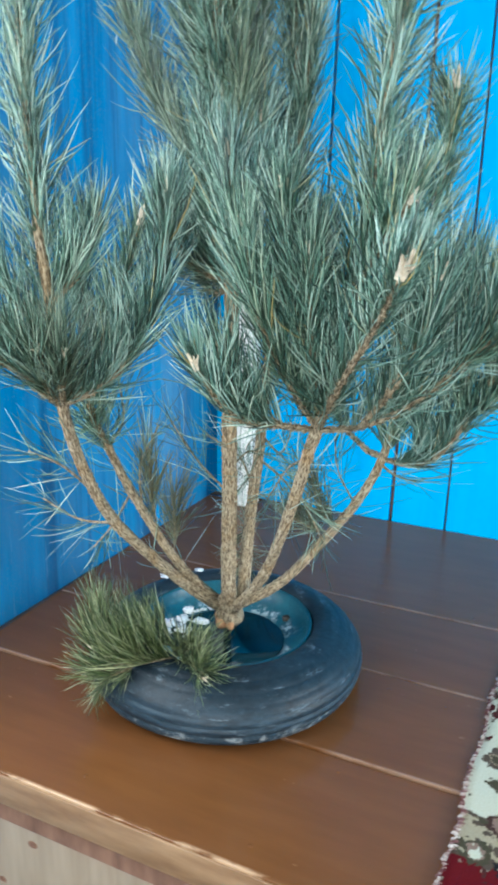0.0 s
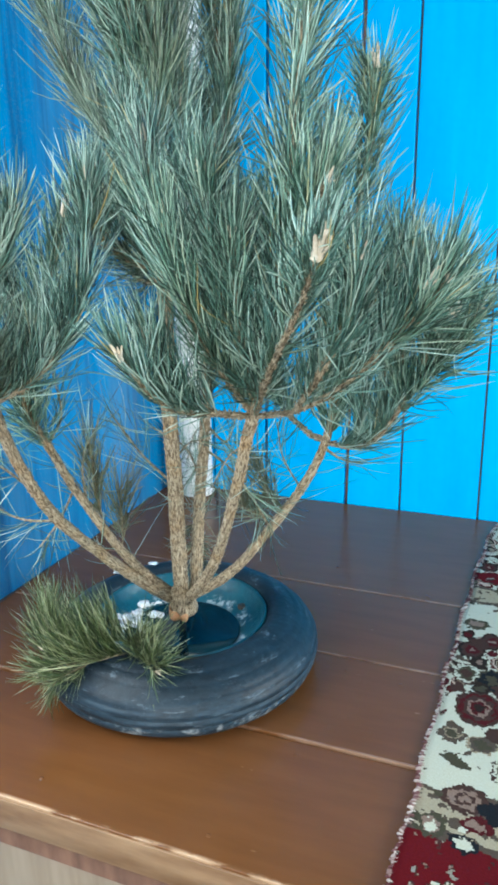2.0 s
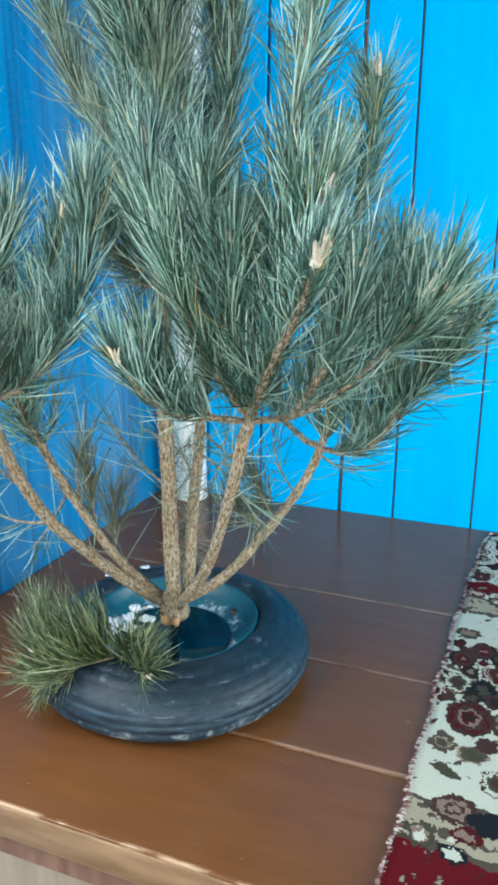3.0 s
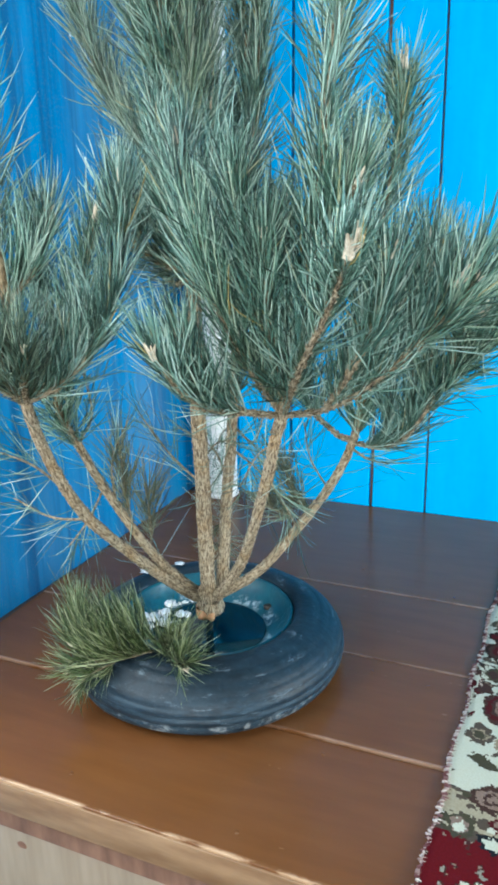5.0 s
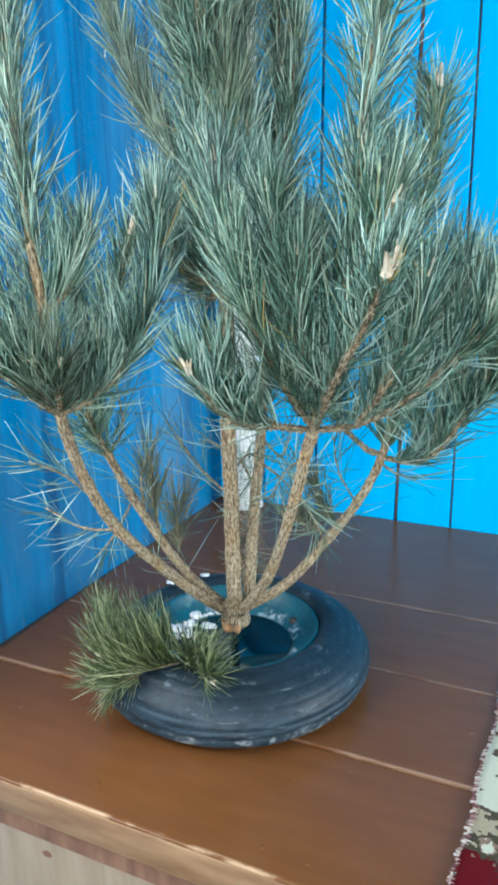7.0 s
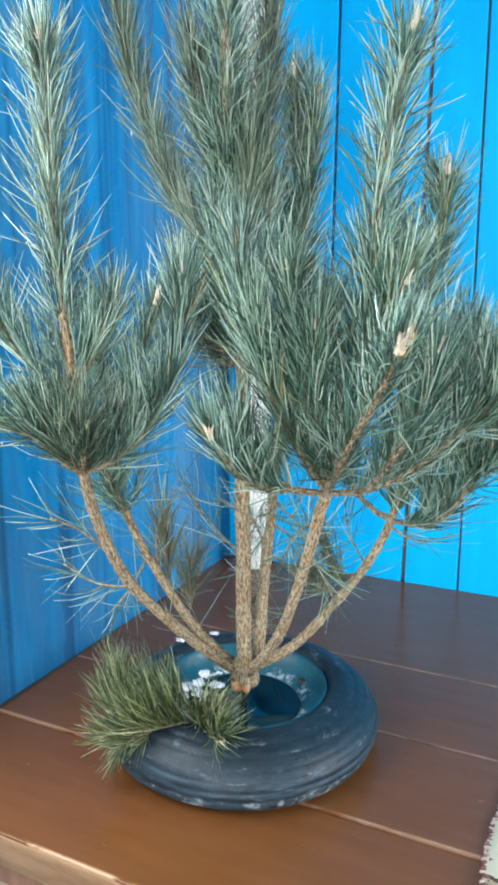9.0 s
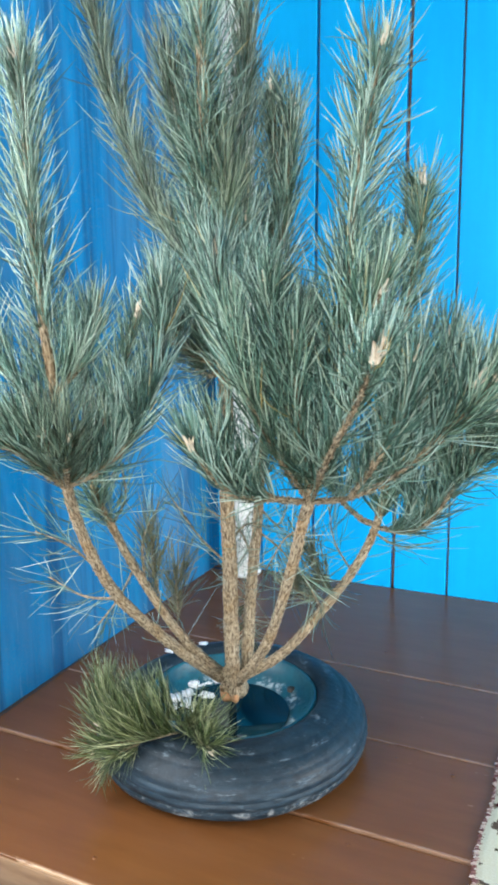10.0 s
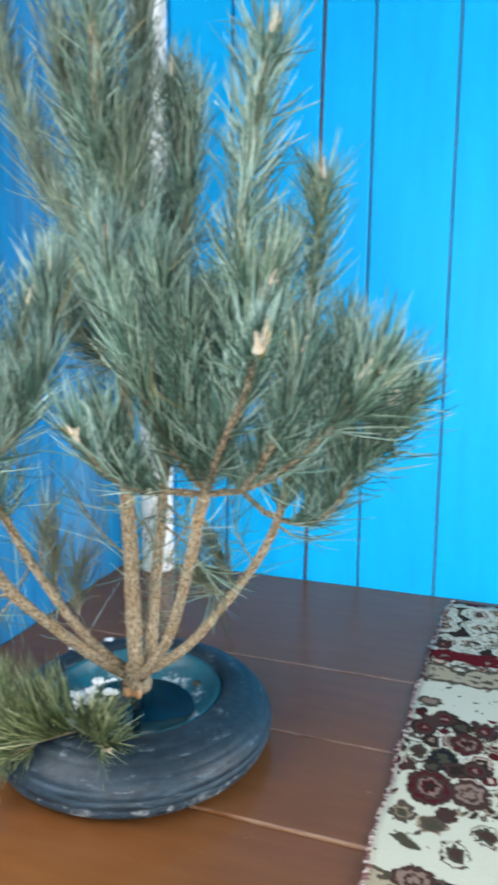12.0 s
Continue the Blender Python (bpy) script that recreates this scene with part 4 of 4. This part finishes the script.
shoot(right_limb, [(0.107, 1.286, 1.160, 0.0036), (0.074, 1.293, 1.172, 0.0037), (0.024, 1.300, 1.226, 0.0033), (0.002, 1.300, 1.381, 0.0028), (-0.007, 1.300, 1.513, 0.0022)], 0.35)
shoot(right_limb, [(0.124, 1.285, 1.256, 0.0036), (0.173, 1.260, 1.323, 0.0036), (0.206, 1.240, 1.384, 0.0030), (0.217, 1.230, 1.455, 0.0022)], 0.10)
shoot(front_right_limb, [(0.132, 0.995, 1.424, 0.0036), (0.165, 0.970, 1.469, 0.0033), (0.193, 0.950, 1.509, 0.0022)], 0.10)
shoot(rear_limb, [(-0.098, 1.320, 1.299, 0.0036), (-0.058, 1.310, 1.378, 0.0033), (-0.040, 1.300, 1.487, 0.0022)], 0.15)
shoot(trunk, [(-0.090, 1.150, 1.424, 0.0036), (-0.055, 1.130, 1.480, 0.0036), (-0.039, 1.120, 1.548, 0.0030), (-0.034, 1.120, 1.614, 0.0022)], 0.05)
shoot(trunk, [(-0.090, 1.150, 1.420, 0.0036), (-0.098, 1.120, 1.481, 0.0036), (-0.098, 1.100, 1.549, 0.0030), (-0.094, 1.090, 1.614, 0.0022)], 0.05)
shoot(trunk, [(-0.080, 1.120, 1.550, 0.0036), (-0.052, 1.100, 1.599, 0.0036), (-0.050, 1.090, 1.668, 0.0030), (-0.053, 1.090, 1.723, 0.0022)], 0.05, mat=MAT_SHADY)
shoot(trunk, [(-0.089, 1.145, 1.457, 0.0036), (-0.159, 1.190, 1.489, 0.0033), (-0.198, 1.210, 1.541, 0.0022)], 0.05)
shoot(rear_limb, [(-0.092, 1.320, 1.414, 0.0036), (-0.074, 1.300, 1.488, 0.0036), (-0.089, 1.290, 1.567, 0.0030), (-0.089, 1.280, 1.644, 0.0022)], 0.05)
shoot(rear_limb, [(-0.071, 1.300, 1.550, 0.0036), (-0.046, 1.290, 1.625, 0.0036), (-0.033, 1.280, 1.706, 0.0030), (-0.025, 1.270, 1.790, 0.0022)], 0.05)
shoot(front_right_limb, [(0.046, 0.970, 1.372, 0.0036), (0.019, 0.970, 1.430, 0.0036), (-0.003, 0.980, 1.501, 0.0030), (-0.012, 0.985, 1.560, 0.0022)], 0.05)
shoot(front_right_limb, [(0.089, 1.000, 1.337, 0.0036), (0.071, 0.980, 1.405, 0.0036), (0.063, 0.975, 1.469, 0.0030), (0.061, 0.970, 1.525, 0.0022)], 0.05)
shoot(front_right_limb, [(0.140, 1.027, 1.270, 0.0036), (0.184, 0.980, 1.327, 0.0036), (0.212, 0.960, 1.382, 0.0030), (0.229, 0.950, 1.441, 0.0022)], 0.10)
shoot(front_right_limb, [(0.116, 1.010, 1.357, 0.0036), (0.146, 1.020, 1.397, 0.0036), (0.171, 1.020, 1.461, 0.0030), (0.176, 1.020, 1.523, 0.0022)], 0.05)
shoot(right_limb, [(0.133, 1.290, 1.334, 0.0036), (0.119, 1.270, 1.420, 0.0036), (0.111, 1.260, 1.502, 0.0030), (0.119, 1.250, 1.580, 0.0022)], 0.05)
shoot(front_left_limb, [(-0.202, 0.915, 1.395, 0.0036), (-0.171, 0.930, 1.436, 0.0033), (-0.162, 0.950, 1.490, 0.0022)], 0.05)
shoot(right_limb, [(0.260, 1.190, 1.302, 0.0034), (0.276, 1.175, 1.353, 0.0028), (0.291, 1.165, 1.384, 0.0022)], 0.05)
shoot(front_right_limb, [(0.247, 1.000, 1.347, 0.0034), (0.268, 0.995, 1.386, 0.0028), (0.287, 0.990, 1.411, 0.0022)], 0.05)
shoot(right_limb, [(0.160, 1.267, 1.170, 0.0030), (0.173, 1.242, 1.243, 0.0025), (0.178, 1.230, 1.320, 0.0020)], 0.05)
shoot(right_limb, [(0.226, 1.227, 1.232, 0.0030), (0.228, 1.210, 1.303, 0.0025), (0.224, 1.200, 1.381, 0.0020)], 0.05)
shoot(right_limb, [(0.196, 1.247, 1.200, 0.0030), (0.203, 1.240, 1.263, 0.0025), (0.197, 1.240, 1.328, 0.0020)], 0.05)
shoot(front_right_limb, [(0.184, 1.012, 1.293, 0.0030), (0.206, 0.990, 1.352, 0.0025), (0.228, 0.980, 1.404, 0.0020)], 0.05)
shoot(front_right_limb, [(0.230, 1.000, 1.328, 0.0030), (0.247, 0.990, 1.379, 0.0025), (0.261, 0.985, 1.428, 0.0020)], 0.05)
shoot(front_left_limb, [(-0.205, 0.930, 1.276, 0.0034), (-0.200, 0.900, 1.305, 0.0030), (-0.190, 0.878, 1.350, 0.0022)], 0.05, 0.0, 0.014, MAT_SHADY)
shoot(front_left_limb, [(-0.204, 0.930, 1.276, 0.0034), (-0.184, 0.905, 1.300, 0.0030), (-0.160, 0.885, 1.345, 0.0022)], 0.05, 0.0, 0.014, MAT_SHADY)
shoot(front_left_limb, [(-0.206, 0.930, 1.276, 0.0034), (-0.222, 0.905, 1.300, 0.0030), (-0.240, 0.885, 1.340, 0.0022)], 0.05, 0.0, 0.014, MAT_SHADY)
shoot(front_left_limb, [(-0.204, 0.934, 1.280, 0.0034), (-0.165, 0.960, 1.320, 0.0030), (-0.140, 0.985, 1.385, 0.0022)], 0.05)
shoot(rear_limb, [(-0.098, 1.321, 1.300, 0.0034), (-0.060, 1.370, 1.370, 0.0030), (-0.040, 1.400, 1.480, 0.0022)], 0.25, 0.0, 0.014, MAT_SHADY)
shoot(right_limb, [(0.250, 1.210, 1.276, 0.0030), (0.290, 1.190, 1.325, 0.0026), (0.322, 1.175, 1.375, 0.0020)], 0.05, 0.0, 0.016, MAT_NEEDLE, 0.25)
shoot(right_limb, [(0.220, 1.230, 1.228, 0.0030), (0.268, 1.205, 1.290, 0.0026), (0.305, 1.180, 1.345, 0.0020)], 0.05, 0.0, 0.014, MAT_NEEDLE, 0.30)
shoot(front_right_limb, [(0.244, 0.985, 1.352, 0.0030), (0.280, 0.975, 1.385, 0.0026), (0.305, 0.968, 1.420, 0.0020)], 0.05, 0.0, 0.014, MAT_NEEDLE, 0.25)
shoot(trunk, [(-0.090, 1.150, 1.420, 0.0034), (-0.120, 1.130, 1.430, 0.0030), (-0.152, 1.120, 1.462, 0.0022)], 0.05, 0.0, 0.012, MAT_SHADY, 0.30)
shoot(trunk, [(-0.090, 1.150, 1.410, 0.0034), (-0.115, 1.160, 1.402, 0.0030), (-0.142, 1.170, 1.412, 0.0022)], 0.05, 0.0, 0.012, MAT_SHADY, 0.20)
shoot(front_right_limb, [(0.058, 1.003, 1.266, 0.0030), (0.022, 0.950, 1.300, 0.0026), (0.004, 0.930, 1.365, 0.0020)], 0.15, 0.0, 0.012)
tuft(right_limb, [(0.049, 1.266, 1.045, 0.0014), (0.028, 1.265, 1.066, 0.0011), (-0.001, 1.263, 1.119, 0.0009)])
tuft(right_limb, [(0.037, 1.268, 1.031, 0.0014), (0.001, 1.260, 1.039, 0.0011), (-0.023, 1.247, 1.055, 0.0009)])
tuft(back_left_limb, [(-0.217, 1.162, 1.031, 0.0014), (-0.232, 1.171, 1.079, 0.0011), (-0.234, 1.169, 1.137, 0.0009)])
tuft(back_left_limb, [(-0.204, 1.191, 0.977, 0.0014), (-0.208, 1.201, 1.023, 0.0011), (-0.218, 1.211, 1.067, 0.0009)])
tuft(rear_limb, [(-0.123, 1.317, 1.014, 0.0014), (-0.150, 1.347, 0.944, 0.0011), (-0.153, 1.364, 0.891, 0.0009)])
sparse(rear_limb, [(-0.113, 1.326, 1.127, 0.0016), (-0.161, 1.384, 1.056, 0.0013), (-0.213, 1.431, 0.994, 0.0010)])
sparse(rear_limb, [(-0.108, 1.320, 1.160, 0.0016), (-0.155, 1.373, 1.125, 0.0013), (-0.186, 1.401, 1.064, 0.0010)])
sparse(trunk, [(-0.103, 1.191, 1.137, 0.0016), (-0.084, 1.216, 1.161, 0.0013), (-0.058, 1.237, 1.153, 0.0010)])
sparse(rear_limb, [(-0.119, 1.319, 1.056, 0.0016), (-0.107, 1.351, 1.036, 0.0013), (-0.074, 1.379, 0.988, 0.0010)])
sparse(front_right_limb, [(0.059, 1.073, 1.209, 0.0016), (0.020, 1.111, 1.177, 0.0013), (-0.023, 1.151, 1.116, 0.0010)])
sparse(right_limb, [(0.071, 1.277, 1.082, 0.0016), (0.044, 1.271, 1.132, 0.0013), (0.035, 1.270, 1.187, 0.0010)])
sparse(front_left_limb, [(-0.236, 1.031, 1.125, 0.0022), (-0.258, 0.992, 1.173, 0.0017), (-0.296, 0.968, 1.196, 0.0012)])
sparse(front_left_limb, [(-0.233, 1.071, 1.067, 0.0022), (-0.275, 1.040, 1.077, 0.0017), (-0.315, 1.013, 1.111, 0.0012)])
sparse(back_left_limb, [(-0.243, 1.130, 1.096, 0.0022), (-0.271, 1.121, 1.042, 0.0017), (-0.312, 1.120, 0.992, 0.0012)])
sparse(back_left_limb, [(-0.234, 1.147, 1.058, 0.0022), (-0.239, 1.151, 1.132, 0.0017), (-0.209, 1.158, 1.199, 0.0012)])
sparse(back_left_limb, [(-0.258, 1.096, 1.173, 0.0022), (-0.237, 1.106, 1.218, 0.0017), (-0.241, 1.100, 1.280, 0.0012)])
sparse(trunk, [(-0.114, 1.204, 1.094, 0.0022), (-0.162, 1.199, 1.137, 0.0017), (-0.211, 1.196, 1.199, 0.0012)])
sparse(rear_limb, [(-0.120, 1.319, 1.056, 0.0022), (-0.151, 1.328, 1.112, 0.0017), (-0.225, 1.340, 1.142, 0.0012)])
sparse(rear_limb, [(-0.112, 1.318, 1.119, 0.0022), (-0.068, 1.335, 1.078, 0.0017), (-0.030, 1.347, 1.018, 0.0012)])
sparse(rear_limb, [(-0.108, 1.320, 1.160, 0.0022), (-0.082, 1.346, 1.125, 0.0017), (-0.061, 1.346, 1.178, 0.0012)])
sparse(front_right_limb, [(0.039, 1.104, 1.149, 0.0022), (0.038, 1.155, 1.106, 0.0017), (0.051, 1.197, 1.039, 0.0012)])
sparse(right_limb, [(0.043, 1.267, 1.038, 0.0022), (0.011, 1.271, 1.080, 0.0017), (-0.003, 1.269, 1.136, 0.0012)])
sparse(right_limb, [(0.103, 1.288, 1.149, 0.0022), (0.130, 1.292, 1.132, 0.0017), (0.160, 1.294, 1.126, 0.0012)])

tuft(trunk, [(-0.120, 1.135, 1.440, 0.0012), (-0.138, 1.120, 1.448, 0.0010), (-0.150, 1.112, 1.450, 0.0008)], MAT_DEAD, 420, 0.035)
tuft(trunk, [(-0.075, 1.240, 1.528, 0.0012), (-0.067, 1.245, 1.538, 0.0010), (-0.058, 1.250, 1.548, 0.0008)], MAT_DEAD, 650, 0.030)

# ---- loose sprig on the tyre ----
pine_sprig = tagged(new("pine_sprig"), "cut green pine sprig with small white buds resting on the tyre", "sprig")


def sprig(points, lift, spread, per_metre=3000, size=0.070, tip=0.014):
    SEED[0] += 1
    line = smooth_line(points, 8)
    ob = part("twig", tube(points, 8, 8, 0.12), MAT_TWIG, pine_sprig)
    needles(ob, line, 0.02, 0.99, per_metre, size, MAT_SPRIG, lift, spread, 0.22, SEED[0], 0.0, 1.0, 0.8)
    if tip:
        q, d, r = place_on(line, 1.0)
        bud(ob, q + FRONT * 0.012, d, tip, SEED[0])
    return ob


# upright needles along the low twig
sprig([(-0.160, 1.108, 0.842, 0.0018), (-0.205, 1.070, 0.838, 0.0018), (-0.246, 1.062, 0.838, 0.0016), (-0.280, 1.072, 0.846, 0.0014)], 1.7, 0.60, 4200, 0.082, 0.022)
sprig([(-0.175, 1.140, 0.842, 0.0018), (-0.220, 1.120, 0.843, 0.0016), (-0.268, 1.110, 0.846, 0.0014)], 1.8, 0.60, 3800, 0.084, 0)
sprig([(-0.262, 1.068, 0.842, 0.0018), (-0.278, 1.085, 0.868, 0.0016), (-0.288, 1.095, 0.895, 0.0013)], 0.6, 0.50, 2200, 0.070, 0)
# fan that leans out over the tread
sprig([(-0.225, 1.068, 0.836, 0.0018), (-0.250, 1.052, 0.828, 0.0016), (-0.272, 1.045, 0.822, 0.0014)], 0.35, 0.95, 3600, 0.060, 0.012)
sprig([(-0.205, 1.066, 0.836, 0.0018), (-0.225, 1.050, 0.828, 0.0016), (-0.240, 1.042, 0.822, 0.0014)], 0.20, 0.95, 3000, 0.055, 0)
sprig([(-0.236, 1.060, 0.832, 0.0018), (-0.246, 1.044, 0.812, 0.0016), (-0.256, 1.038, 0.790, 0.0013)], -0.35, 0.55, 1100, 0.050, 0)
# star-shaped tuft on the sidewall
sprig([(-0.170, 1.130, 0.843, 0.0018), (-0.125, 1.102, 0.846, 0.0016), (-0.088, 1.078, 0.850, 0.0014)], 0.60, 0.95, 3400, 0.074, 0.014)
sprig([(-0.160, 1.125, 0.843, 0.0018), (-0.138, 1.112, 0.858, 0.0016), (-0.116, 1.104, 0.872, 0.0014)], 0.8, 0.9, 2400, 0.066, 0)
